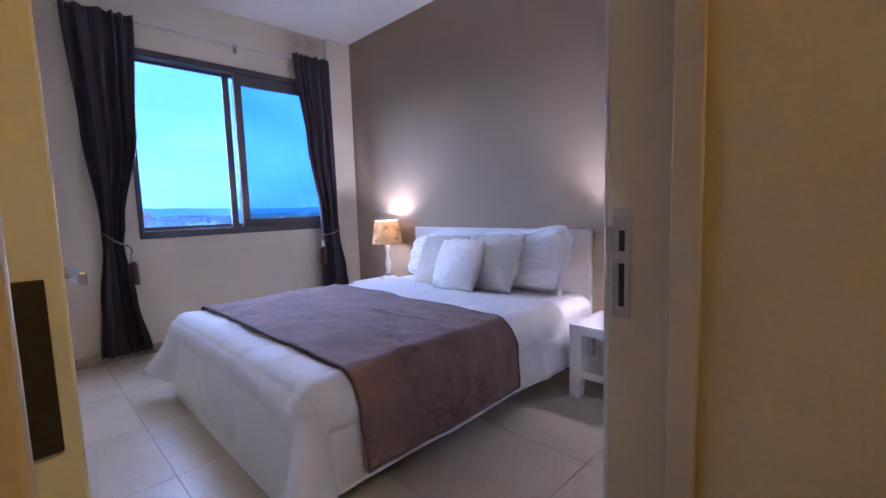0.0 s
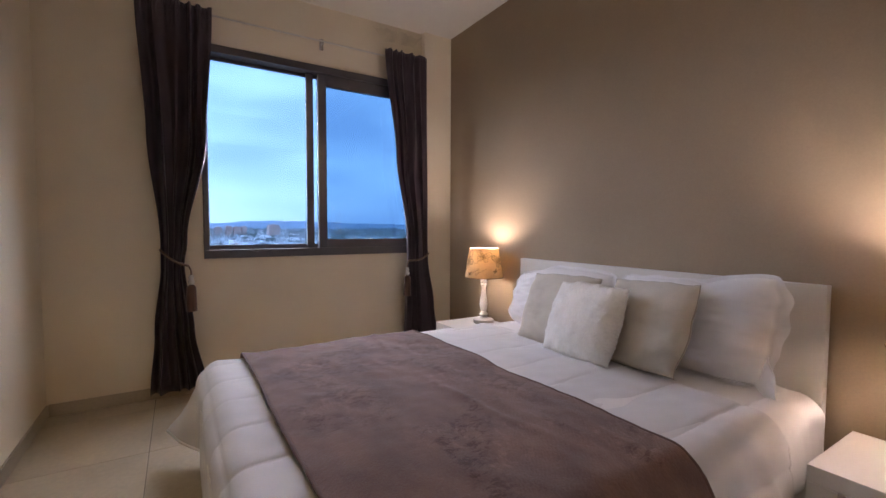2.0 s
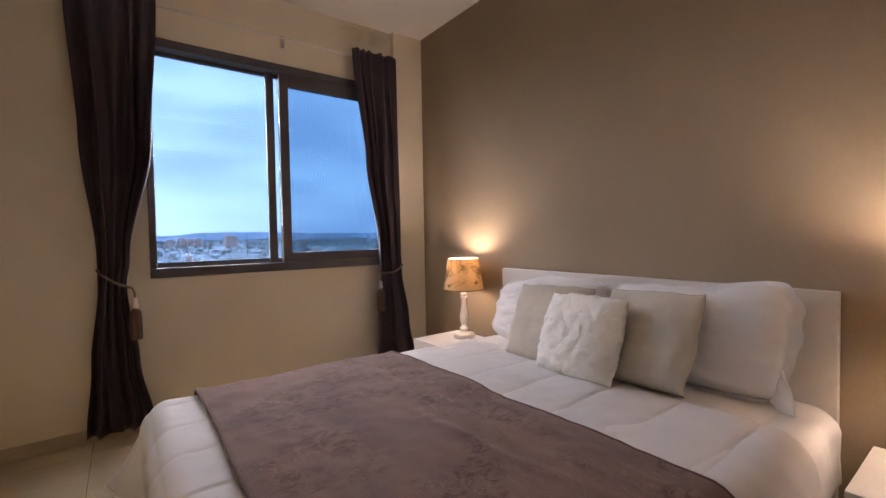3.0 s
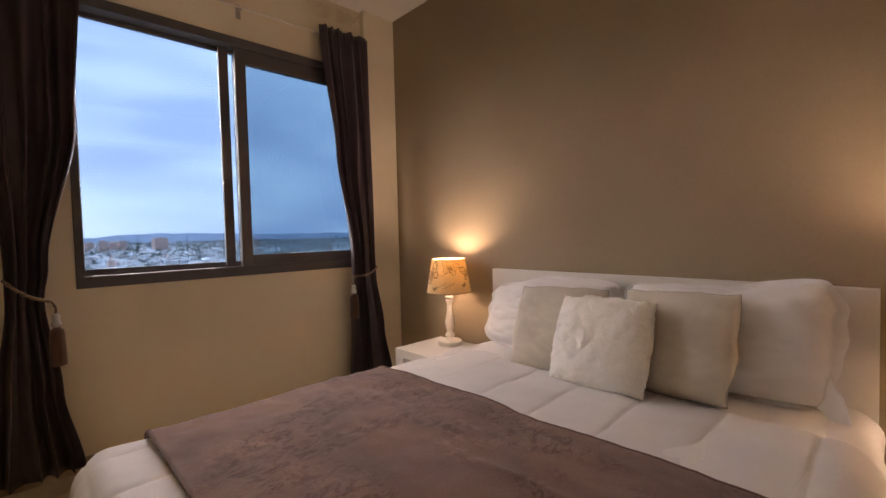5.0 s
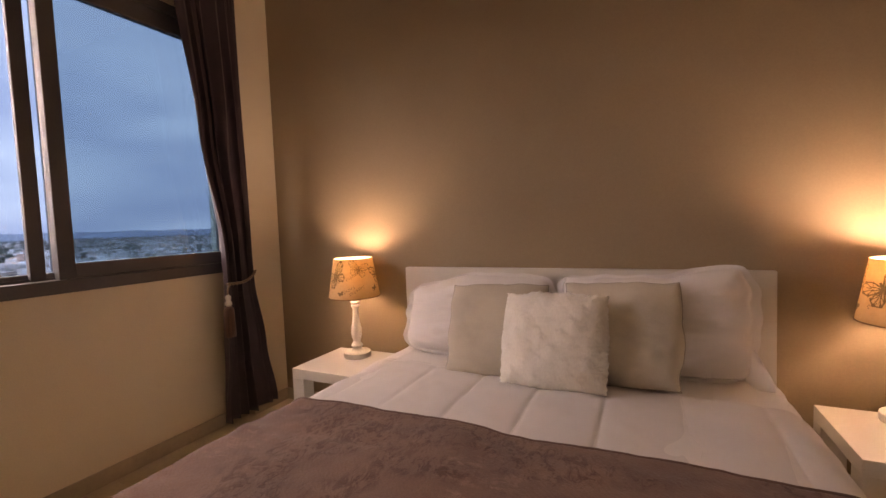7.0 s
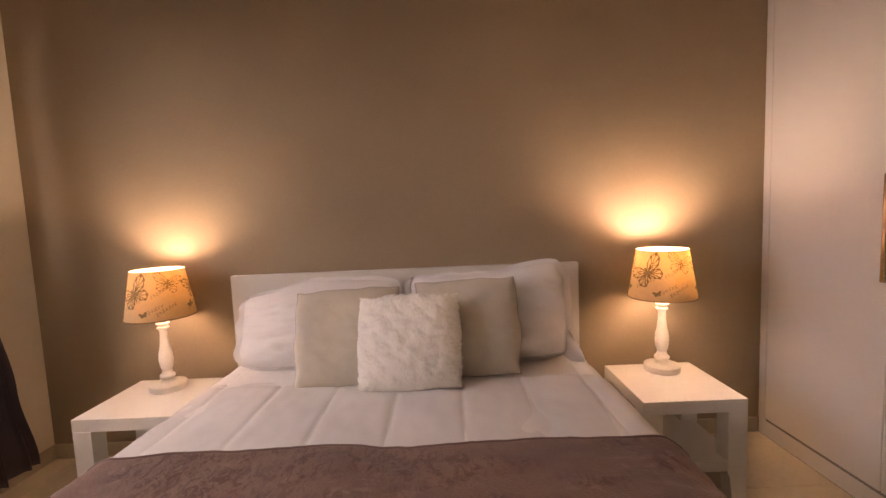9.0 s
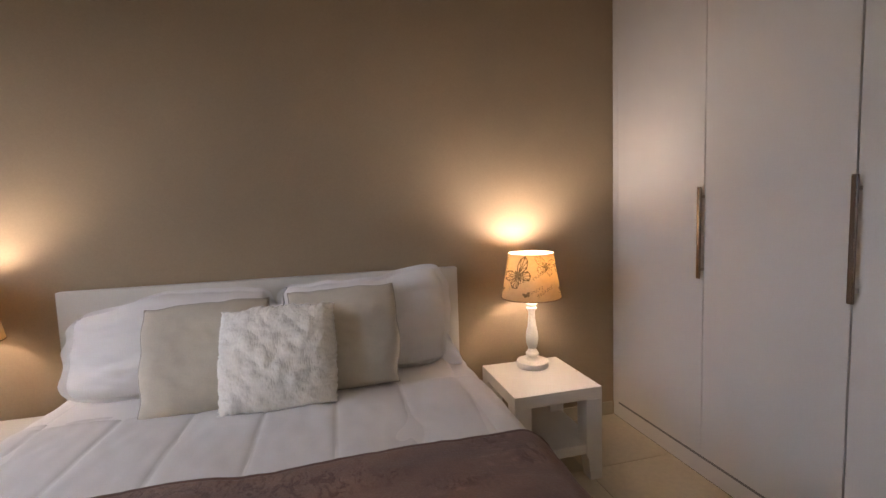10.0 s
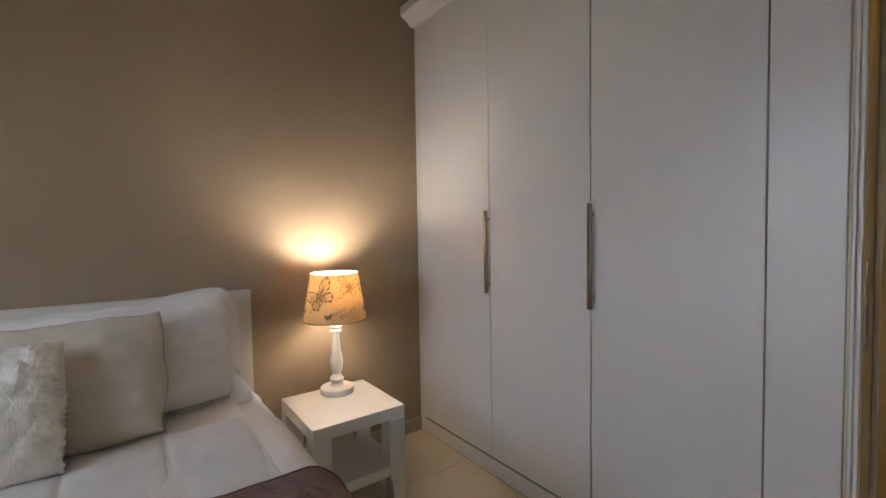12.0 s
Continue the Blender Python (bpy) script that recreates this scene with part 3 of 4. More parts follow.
so = us.modifiers.new("thickness", "SOLIDIFY")
so.thickness, so.offset = 0.006, -1


def throw_point(u, v):
    a = DX0 - 0.34 + u * (DX1 - DX0 + 0.34 + 0.352)
    b = 0.962 + v * 0.905 + 0.010 * ripple(a, 0, 9, 0.4)
    crease = 0.016 * max(0, 0.35 - abs(ripple(a * 0.6, b, 4, 0.16))) ** 1.0 + 0.004 * ripple(a, b, 6, 0.05) + 0.010 * math.exp(-((b - 1.62 + 0.10 * math.sin(a * 2.2)) / 0.018) ** 2) * (0.5 + 0.5 * math.sin(a * 6))
    crown = 0.012 * math.cos((a - bx) / 0.8 * 1.2)
    lift = 0.030 + 0.012 * ripple(a, b, 3, 0.30) + 0.005 * ripple(a, b, 11, 0.12) + 0.6 * crease
    p, d = drape(a, b, DX0, DX1, DY0, DY1 + 1, DTOP + crown, 0.085, lift)
    hang = smoothstep(0.10, 0.45, d)
    p.x += hang * (0.009 * math.sin(b * 9.0 + 0.6) + 0.012 * ripple(b, a, 5, 0.25) + (0.012 if a > bx else -0.012))
    return p


throw = thing("throw_blanket", (0, 0, 0), "mauve-brown fleece throw spread across the bed", "blanket")
tb = part("fleece", grid(170, 90, throw_point), FLEECE, throw, "", True)
so = tb.modifiers.new("thickness", "SOLIDIFY")
so.thickness, so.offset = 0.010, -1
BINDING = material("dark_mauve_binding", (0.150, 0.085, 0.064), 0.9, 0.10, 6, 160, 0.4, sheen=0.1)
for edge in ([(k / 110, 0) for k in range(111)], [(k / 110, 1) for k in range(111)], [(0, k / 60) for k in range(61)], [(1, k / 60) for k in range(61)]):
    line = [throw_point(u, v) for u, v in edge]
    part("binding", tube([p + Vector((0.002 * ripple(i, 0, 3, 2.3), 0.003 * ripple(i, 5, 3, 1.7), -0.003)) for i, p in enumerate(line)], 0.0062, 8), BINDING, throw, "stitched edge of the throw", True)


def cushion(name, label, mat, w, h, depth, m, seed, flange=0.0, piping=False, plush=False, group="", crest=(0, 0, 0)):
    """A stuffed cushion, face towards -y in its own frame, resting on its lower edge at z 0."""
    t = thing(name, (0, 0, 0), label, "pillow" if flange else "cushion", group)
    n = 84 if plush else 60

    def shell(side):
        def f(u, v):
            x0, z0 = u * 2 - 1, v * 2 - 1
            brim = 0.93 if flange else 1.0
            x, z = max(-1, min(1, x0 / brim)), max(-1, min(1, z0 / brim))
            out = max(0.0, abs(x0) - brim, abs(z0) - brim) / 0.07
            body = max(0.0, 1 - abs(x) ** 3.2) ** 0.55 * max(0.0, 1 - abs(z) ** 3.2) ** 0.55
            body *= 1 + (0.20 if flange else 0.13) * ripple(x, z, seed, 0.55) + (0.09 if flange else 0.07) * ripple(x, z, seed + 3, 0.22) + (0.055 if flange else 0.03) * ripple(x * 0.6 + z * 0.3, z, seed + 6, 0.11)
            if flange:
                fold = math.sin((x * 2.3 + z * 3.1 + 1.5 * ripple(x, z, seed + 5, 0.6)) * 3.0)
                body *= 1 + 0.05 * fold * smoothstep(0.45, 0.95, max(abs(x), abs(z)))
            rounding = 0.12 if flange else 0.125
            px = x0 * w / 2 * math.sqrt(1 - rounding * z * z) * (1 + (-0.075 if flange else 0.045) * abs(x0 * z0) ** 6)
            pz = z0 * h / 2 * math.sqrt(1 - rounding * x * x) * (1 + (-0.075 if flange else 0.045) * abs(x0 * z0) ** 6)
            if plush:
                px += 0.008 * abs(x) ** 4 * ripple(x, z * 2, seed + 2, 0.07)
                pz += 0.008 * abs(z) ** 4 * ripple(x * 2, z, seed + 4, 0.07)
            off = 0.0
            if flange:
                off = 0.020 * out * ripple(x0 * 1.3, z0 * 1.3, seed + 7, 0.40)
                px += 0.016 * out * ripple(z0, x0 * 0.2, seed + 4, 0.9)
                pz += 0.014 * out * ripple(x0, z0 * 0.2, seed + 8, 0.45) * (1 if z0 > 0 else 0.3)
            y = side * (depth / 2 * body + 0.0015) + off
            if plush and side < 0:
                wx, wz = x + 0.05 * ripple(x, z, seed + 15, 0.5) + 0.15 * z, z + 0.05 * ripple(z, x, seed + 18, 0.5)
                k = (math.floor((wx * 2.3 + wz * 1.8)), math.floor((wx * 2.3 - wz * 1.8)))
                fx, fz = (wx * 2.3 + wz * 1.8) % 1 - 0.5, (wx * 2.3 - wz * 1.8) % 1 - 0.5
                y -= 0.0072 * (0.75 + 0.5 * ripple(k[0] * 3.1, k[1] * 2.7, seed, 1.3)) * max(0, 1 - (abs(fx) * 2) ** 1.5) * max(0, 1 - (abs(fz) * 2) ** 1.5) * min(1, body * 3) + 0.002 * ripple(x, z, seed + 9, 0.08) + 0.0012 * ripple(x * 1.6, z, seed + 12, 0.05)
            top = crest[1] + (crest[2] - crest[1]) * smoothstep(0.1, 0.85, x) if x > 0 else crest[1] + (crest[0] - crest[1]) * smoothstep(0.1, 0.85, -x)
            soft = 0.020 if flange else 0.012
            return Vector((px + soft * ripple(z, seed, 0, 0.4), y, pz + h / 2 + 0.8 * soft * (0.5 + 0.5 * z) * ripple(x, seed, 2, 0.30) + (0.5 + 0.5 * z) * top))
        return f
    bm = grid(n, n, shell(-1))
    back = grid(n, n, shell(1))
    me = bpy.data.meshes.new("tmp")
    back.to_mesh(me)
    back.free()
    bm.from_mesh(me)
    bpy.data.meshes.remove(me)
    bmesh.ops.remove_doubles(bm, verts=bm.verts[:], dist=0.0040)
    bmesh.ops.recalc_face_normals(bm, faces=bm.faces[:])
    part("stuffed_cover", bm, mat, t, "", True)
    if flange:
        def frill(u, v):
            edge = shell(1)(0.985, 0.02 + 0.27 * v)
            reach = 0.075 * u * (1 - 0.85 * v * v)
            return Vector((edge.x + reach - 0.008, -0.030 - 0.020 * u + 0.014 * math.sin(v * 8 + seed) * u, max(0.004, edge.z - 0.060 * u * (1 - 0.6 * v))))
        fl = part("pillowcase_edge", grid(10, 24, frill), mat, t, "loose open edge of the pillowcase", True)
        so2 = fl.modifiers.new("thickness", "SOLIDIFY")
        so2.thickness = 0.003
    if piping:
        pts = []
        f = shell(-1)
        for k in range(4 * 16 + 1):
            s, q = divmod(k, 16)
            q /= 16
            u, v = ((q, 0), (1, q), (1 - q, 1), (0, 1 - q))[s % 4]
            p = f(u, v)
            p.y = 0
            pts.append(p)
        part("piping", tube(pts, 0.0026, 6), PIPING, t, "darker corded piping", True)
    t.matrix_basis = m
    return t


PILLOWS = "pillows against the headboard"
cushion("bed_pillow", "plump white cotton pillow leaning on the headboard", PILLOW, 0.79, 0.412, 0.20, pose(-2.497, 2.585, 0.490, -17, 0, 2), 3, flange=0.04, group=PILLOWS, crest=(-0.050, 0.0, 0.006))
cushion("bed_pillow", "plump white cotton pillow leaning on the headboard", PILLOW, 0.775, 0.455, 0.21, pose(-1.752, 2.580, 0.490, -15, 0, -3), 8, flange=0.04, group=PILLOWS, crest=(-0.034, -0.036, 0.014))
cushion("scatter_cushion", "grey-beige linen cushion with dark piping", LINEN, 0.44, 0.405, 0.13, pose(-2.325, 2.375, 0.490, -25, -1, 5), 14, piping=True, group=PILLOWS)
cushion("scatter_cushion", "grey-beige linen cushion with dark piping", LINEN, 0.44, 0.405, 0.13, pose(-1.850, 2.395, 0.505, -25, -2, -6), 21, piping=True, group=PILLOWS)
cushion("plush_cushion", "cream plush cushion with an embossed lozenge pattern", FUR, 0.41, 0.375, 0.13, pose(-2.076, 2.285, 0.500, -23, -1, -2), 30, plush=True, group=PILLOWS)


# ---- bedside tables ----
def bedside_table(m, label):
    t = thing("bedside_table", (0, 0, 0), label, "bedside table", "tables beside the bed")
    s, h, lw = 0.20, 0.412, 0.085
    part("tabletop", box(-s, s, -s, s, h - 0.052, h, 0.002), LACQUER, t)
    for sx in (-1, 1):
        for sy in (-1, 1):
            bm = bmesh.new()
            rings = []
            for z, wid in ((h - 0.052, 0.074), (0.112, 0.074), (0.100, 0.066), (0.0, 0.056)):
                rings.append([bm.verts.new((sx * (s - x), sy * (s - y), z)) for x, y in ((0, 0), (wid, 0), (wid, wid), (0, wid))])
            for p, q in zip(rings, rings[1:]):
                for k in range(4):
                    bm.faces.new((p[k], p[(k + 1) % 4], q[(k + 1) % 4], q[k]))
            bm.faces.new(rings[0])
            bm.faces.new(rings[-1])
            bmesh.ops.bevel(bm, geom=bm.edges[:], offset=0.0015, segments=1, affect="EDGES")
            part("leg", bm, LACQUER, t)
    part("shelf", box(-s + 0.012, s - 0.012, -s + 0.006, s - 0.006, 0.118, 0.160, 0.002), LACQUER, t)
    t.matrix_basis = m
    return t


bedside_table(pose(-3.230, 2.545, 0), "white lacquered square bedside table with a shelf")
bedside_table(pose(-0.987, 2.500, 0), "white lacquered square bedside table with a shelf")


# ---- table lamps ----
def cone_point(angle, z, out=0.0):
    r = 0.141 + (0.106 - 0.141) * (z - 0.342) / 0.212 + out
    return Vector((r * math.cos(angle), r * math.sin(angle), z))


def stroke(bm, pts, width):
    """An inked line on the shade through points (arc length, height)."""
    out = []
    for i, (s, z) in enumerate(pts):
        s0, z0 = pts[max(0, i - 1)]
        s1, z1 = pts[min(len(pts) - 1, i + 1)]
        ds, dz = s1 - s0, z1 - z0
        l = math.hypot(ds, dz) or 1
        n = (-dz / l * width / 2, ds / l * width / 2)
        out.append([bm.verts.new(cone_point((s + k * n[0]) / 0.1235, z + k * n[1], 0.0016)) for k in (-1, 1)])
    for a, b in zip(out, out[1:]):
        bm.faces.new((a[0], a[1], b[1], b[0]))


def butterfly(bm, s, z, size, tilt, filled=False, weight=1.0):
    def at(x, y):
        c, n = math.cos(tilt), math.sin(tilt)
        return s + size * (x * c - y * n), z + size * (x * n + y * c)
    for side in (-1, 1):
        upper = [(0.02, 0.05), (0.25, 0.42), (0.62, 0.62), (0.95, 0.60), (0.92, 0.30), (0.68, 0.05), (0.35, -0.04), (0.02, 0.0)]
        lower = [(0.02, -0.03), (0.35, -0.06), (0.62, -0.16), (0.62, -0.42), (0.40, -0.58), (0.20, -0.45), (0.02, -0.08)]
        for wing in (upper, lower):
            stroke(bm, [at(side * x, y) for x, y in wing], size * (0.16 if filled else 0.045 * weight))
            cx, cy = sum(p[0] for p in wing) / len(wing), sum(p[1] for p in wing) / len(wing)
            for x, y in wing[1:-1]:
                stroke(bm, [at(side * 0.03, 0), at(side * (cx * 0.5 + x * 0.3), cy * 0.5 + y * 0.3), at(side * x, y)], size * (0.22 if filled else 0.028 * weight))
            if not filled:
                for x, y in wing[2:-1]:
                    stroke(bm, [at(side * x * 0.86, y * 0.86), at(side * x, y)], size * 0.09 * weight)
    stroke(bm, [at(0, 0.28), at(0, 0), at(0, -0.38)], size * 0.10)


PRINTS = [(-0.520, 0.445, 0.078, 1.1, False), (-0.312, 0.462, 0.084, 0.60, False), (-0.172, 0.500, 0.066, -0.25, False), (-0.030, 0.470, 0.076, 0.2, False),
          (0.195, 0.452, 0.078, -0.6, False), (0.345, 0.490, 0.052, 0.4, False), (-0.410, 0.392, 0.019, -0.4, True), (-0.085, 0.395, 0.017, 0.6, True),
          (-0.268, 0.375, 0.016, 0.3, True), (0.095, 0.388, 0.019, -0.7, True), (0.290, 0.373, 0.017, 0.2, True)]


def table_lamp(m, label):
    t = thing("table_lamp", (0, 0, 0), label, "table lamp", "lamps beside the bed")
    base = [(0.0, 0.0), (0.072, 0.0), (0.0745, 0.001), (0.076, 0.004), (0.076, 0.006), (0.076, 0.024), (0.076, 0.026), (0.0745, 0.029), (0.072, 0.030), (0.070, 0.0305), (0.040, 0.034), (0.036, 0.035),
            (0.030, 0.040), (0.026, 0.047), (0.026, 0.054), (0.030, 0.057), (0.032, 0.061), (0.032, 0.066), (0.030, 0.070), (0.026, 0.073),
            (0.022, 0.080), (0.020, 0.088)]
    part("base", lathe(base, 40), LAMPWOOD, t, "", True)
    stem = [(0.019, 0.076), (0.019, 0.088), (0.026, 0.110), (0.030, 0.140), (0.0275, 0.170), (0.020, 0.205), (0.0165, 0.240), (0.0155, 0.270), (0.0195, 0.281), (0.0195, 0.284)]
    part("stem", lathe(stem, 32), LAMPWOOD, t, "", True)
    collar = part("collar", lathe([(0.020, 0.280), (0.0195, 0.36), (0.016, 0.366), (0.016, 0.40)], 32), LAMPWOOD, t, "ringed white collar", True)
    for z, r in ((0.288, 0.026), (0.308, 0.028), (0.327, 0.028), (0.346, 0.027)):
        ring = [(r - 0.009 + 0.009 * math.cos(k * math.pi / 6), z + 0.0065 * math.sin(k * math.pi / 6)) for k in range(-3, 4)]
        part("ring", lathe([(0.012, z - 0.0065)] + ring + [(0.012, z + 0.0065)], 32), LAMPWOOD, collar, "", True)
    shade = part("shade", lathe([(cone_point(0, 0.342 + 0.053 * k).x, 0.342 + 0.053 * k) for k in range(5)], 64, cap=False), SHADE, t, "butterfly-printed beige cloth shade", True)
    part("lining", lathe([(cone_point(0, 0.343 + 0.0525 * k).x - 0.002, 0.343 + 0.0525 * k) for k in range(5)], 64, cap=False), LINING, shade, "white inner lining", True)
    for z, mat in ((0.3425, PRINT_PALE), (0.5535, SHADE)):
        r = cone_point(0.0, z).x
        part("rim", lathe([(r - 0.002, z - 0.002), (r + 0.002, z - 0.002), (r + 0.002, z + 0.002), (r - 0.002, z + 0.002), (r - 0.002, z - 0.002)], 48, cap=False), mat, shade)
    for s, z, size, tilt, filled in PRINTS:
        ink = bmesh.new()
        butterfly(ink, s, z, size, tilt, filled, 0.7 if -0.2 < s < -0.1 else 1.35)
        part("butterfly_print", ink, PRINT, shade)
    pale = bmesh.new()
    rnd = random.Random(4)
    for line in range(9):
        s0, z0 = rnd.uniform(-0.40, 0.36), rnd.uniform(0.362, 0.455)
        for k in range(7):
            s, z = s0 + 0.011 * k, z0 + 0.006 * k
            stroke(pale, [(s + 0.0045 * math.sin(i * 1.9 + k), z + 0.010 * (i / 5 - 0.5) * (1 if k % 2 else 1.6)) for i in range(6)], 0.0017)
    tagged(part("script_print", pale, PRINT_PALE, shade), "", "", "", "stuff")
    # unseen holder; its wide disc is added to cut light falling below the shade
    part("bulb_holder_baffle", lathe([(0.014, 0.36), (0.017, 0.37), (0.017, 0.435), (0.047, 0.440), (0.048, 0.447), (0.014, 0.449)], 24), PLASTIC, t)
    t.matrix_basis = m
    return t


table_lamp(pose(-3.222, 2.632, 0.412, 0, 0, 40), "turned white wooden lamp with a lit butterfly shade")
table_lamp(pose(-0.957, 2.616, 0.412, 0, 0, 0), "turned white wooden lamp with a lit butterfly shade")


# ---- curtains ----
def curtain(name, rows, folds, label, phase):
    """rows: (z, y of one edge, y of the other, depth of the folds, x of the middle), from the hem up."""
    t = thing(name, (0, 0, 0), label, "curtain", "curtains at the window")

    def f(u, v):
        z = rows[0][0] + v * (rows[-1][0] - rows[0][0])
        for a, b in zip(rows, rows[1:]):
            if z <= b[0] + 1e-6:
                k = smoothstep(a[0], b[0], z)
                y0, y1, dep, xm = (a[i] + (b[i] - a[i]) * k for i in range(1, 5))
                break
        w = 2 * math.pi * folds * (u + 0.055 * math.sin(u * 7 + phase * 3) + 0.03 * math.sin(u * 13 + z * 1.3))
        x = xm + dep * (0.75 + 0.35 * math.sin(u * 11 + phase)) * math.sin(w + phase + 0.5 * math.sin(z * 2.1)) + 0.25 * dep * math.sin(1.7 * w + 1.3 + z)
        gather = smoothstep(rows[-1][0] - 0.16, rows[-1][0] - 0.02, z)
        x += 0.0045 * gather * math.sin(2 * math.pi * 19 * u + 2 * math.sin(9 * u))
        y = y0 + (y1 - y0) * u + 0.30 * dep * math.cos(w + phase)
        return Vector((x, y, z + 0.006 * math.sin(w) * (1 if v > 0.99 else 0)))
    c = part("cloth", grid(150, 60, f), CURTAIN, t, "", True)
    so = c.modifiers.new("thickness", "SOLIDIFY")
    so.thickness = 0.003
    return t


curtain("curtain", [(0.055, 0.545, 0.860, 0.034, -3.915), (0.45, 0.578, 0.795, 0.030, -3.915), (0.88, 0.620, 0.745, 0.022, -3.915), (1.02, 0.622, 0.765, 0.024, -3.915),
                    (1.7, 0.565, 0.890, 0.028, -3.915), (2.53, 0.520, 0.930, 0.012, -3.912)], 5, "dark plum curtain tied back beside the window", 0.3)
curtain("curtain", [(0.055, 2.290, 2.655, 0.034, -3.905), (0.45, 2.318, 2.590, 0.030, -3.905), (0.86, 2.340, 2.535, 0.022, -3.905), (1.00, 2.335, 2.530, 0.024, -3.905),
                    (1.7, 2.230, 2.532, 0.028, -3.905), (2.55, 2.150, 2.530, 0.012, -3.905)], 5, "dark plum curtain tied back beside the window", 1.4)

rod = thing("curtain_rod", (0, 0, 0), "thin white steel curtain rod on a wall bracket", "curtain rod")
part("rod", tube([(-3.952, 0.50, 2.505), (-3.952, 2.533, 2.505)], 0.006, 10), LACQUER, rod, "", True)
for y in (0.56, 1.665, 2.50):
    br = part("bracket", box(XW, XW + 0.012, y - 0.014, y + 0.014, 2.455, 2.535, 0.002), STEEL, rod, "small grey steel bracket")
    part("arm", box(XW + 0.012, -3.945, y - 0.006, y + 0.006, 2.488, 2.498, 0.001), STEEL, br)


def tieback(y_out, y_in, z_out, z_in, x, side, label):
    t = thing("tieback", (0, 0, 0), label, "curtain tieback", "tassel tiebacks")
    mid = [(x, y_out + (y_in - y_out) * k / 30, z_out + (z_in - z_out) * k / 30 - 0.02 * math.sin(math.pi * k / 30)) for k in range(31)]
    for ph in (0, math.pi):
        pts = [(p[0] + 0.036 * math.sin(math.pi * k / 30) + 0.005 * math.cos(k * 1.3 + ph), p[1], p[2] + 0.005 * math.sin(k * 1.3 + ph)) for k, p in enumerate(mid)]
        part("cord", tube(pts, 0.005, 6), ROPE, t, "", True)
    c = (x + 0.022, y_in + side * 0.012, z_in)
    part("hanging_cord", tube([(c[0], y_in, z_in), (c[0], c[1], z_in - 0.03), (c[0], c[1], z_in - 0.06)], 0.005, 6), ROPE, t, "", True)
    part("bead", lathe([(0.004, -0.055), (0.013, -0.062), (0.016, -0.075), (0.012, -0.088), (0.018, -0.098), (0.020, -0.110), (0.010, -0.122)], 20, None, c), GLASS_BEAD, t, "pale crystal bead", True)
    fr = part("fringe", lathe([(0.012, -0.120), (0.026, -0.135), (0.028, -0.160), (0.030, -0.230), (0.031, -0.290), (0.027, -0.292)], 26, None, c), TASSEL, t, "russet tassel fringe", True)
    return t


tieback(0.612, 0.765, 0.975, 0.868, -3.885, 1, "bronze twisted cord tieback with a russet tassel")
tieback(2.535, 2.330, 0.900, 0.845, -3.872, -1, "bronze twisted cord tieback with a russet tassel")

# ---- sockets and cables ----
so1 = thing("power_socket", (-0.842, YN, 0.32), "white plastic wall socket beside the bedside table", "socket")
part("plate", box(-0.05, 0.05, -0.012, 0, -0.05, 0.05, 0.003), PLASTIC, so1)
part("plug", box(-0.02, 0.02, -0.045, -0.012, -0.03, 0.012, 0.006), PLASTIC, so1)
cable = thing("lamp_cable", (0, 0, 0), "white lamp cable hanging behind the bedside table", "cable")
part("wire", tube([(-0.86 - 0.32 * k / 24 , YN - 0.020 - 0.03 * math.sin(k / 24 * math.pi), 0.335 - 0.20 * math.sin(k / 24 * 2.4)) for k in range(25)], 0.003, 6), CABLE, cable, "", True)

# ---- the town outside ----
GZ = -46.0


def land(d):
    """Height of the ground at a distance d from the house; it climbs gently towards the hills."""
    return GZ + 36 * (min(max(d, 0), 4900) / 4200) ** 1.2


gb = grid(60, 2, lambda u, v: Vector((-30 - 4870 * u, -4900 + 9800 * v, land(30 + 4870 * u))))
structure("ground", gb, CITYLAND, "flat town ground with streets and scrub reaching the horizon", "ground")
rng = random.Random(11)


def raw_box(verts, faces, x, y, z0, sx, sy, h, turn):
    c, s = math.cos(turn), math.sin(turn)
    n = len(verts)
    for z in (z0, z0 + h):
        for a, b in ((-1, -1), (1, -1), (1, 1), (-1, 1)):
            verts.append((x + c * a * sx / 2 - s * b * sy / 2, y + s * a * sx / 2 + c * b * sy / 2, z))
    faces += [(n + 4, n + 5, n + 6, n + 7), (n, n + 1, n + 5, n + 4), (n + 1, n + 2, n + 6, n + 5), (n + 2, n + 3, n + 7, n + 6), (n + 3, n, n + 4, n + 7)]


def stuff(name, verts, faces, mat, label, category):
    me = bpy.data.meshes.new(name)
    me.from_pydata(verts, [], faces)
    me.materials.append(mat)
    return tagged(new(name, me), label, category, "", "stuff")


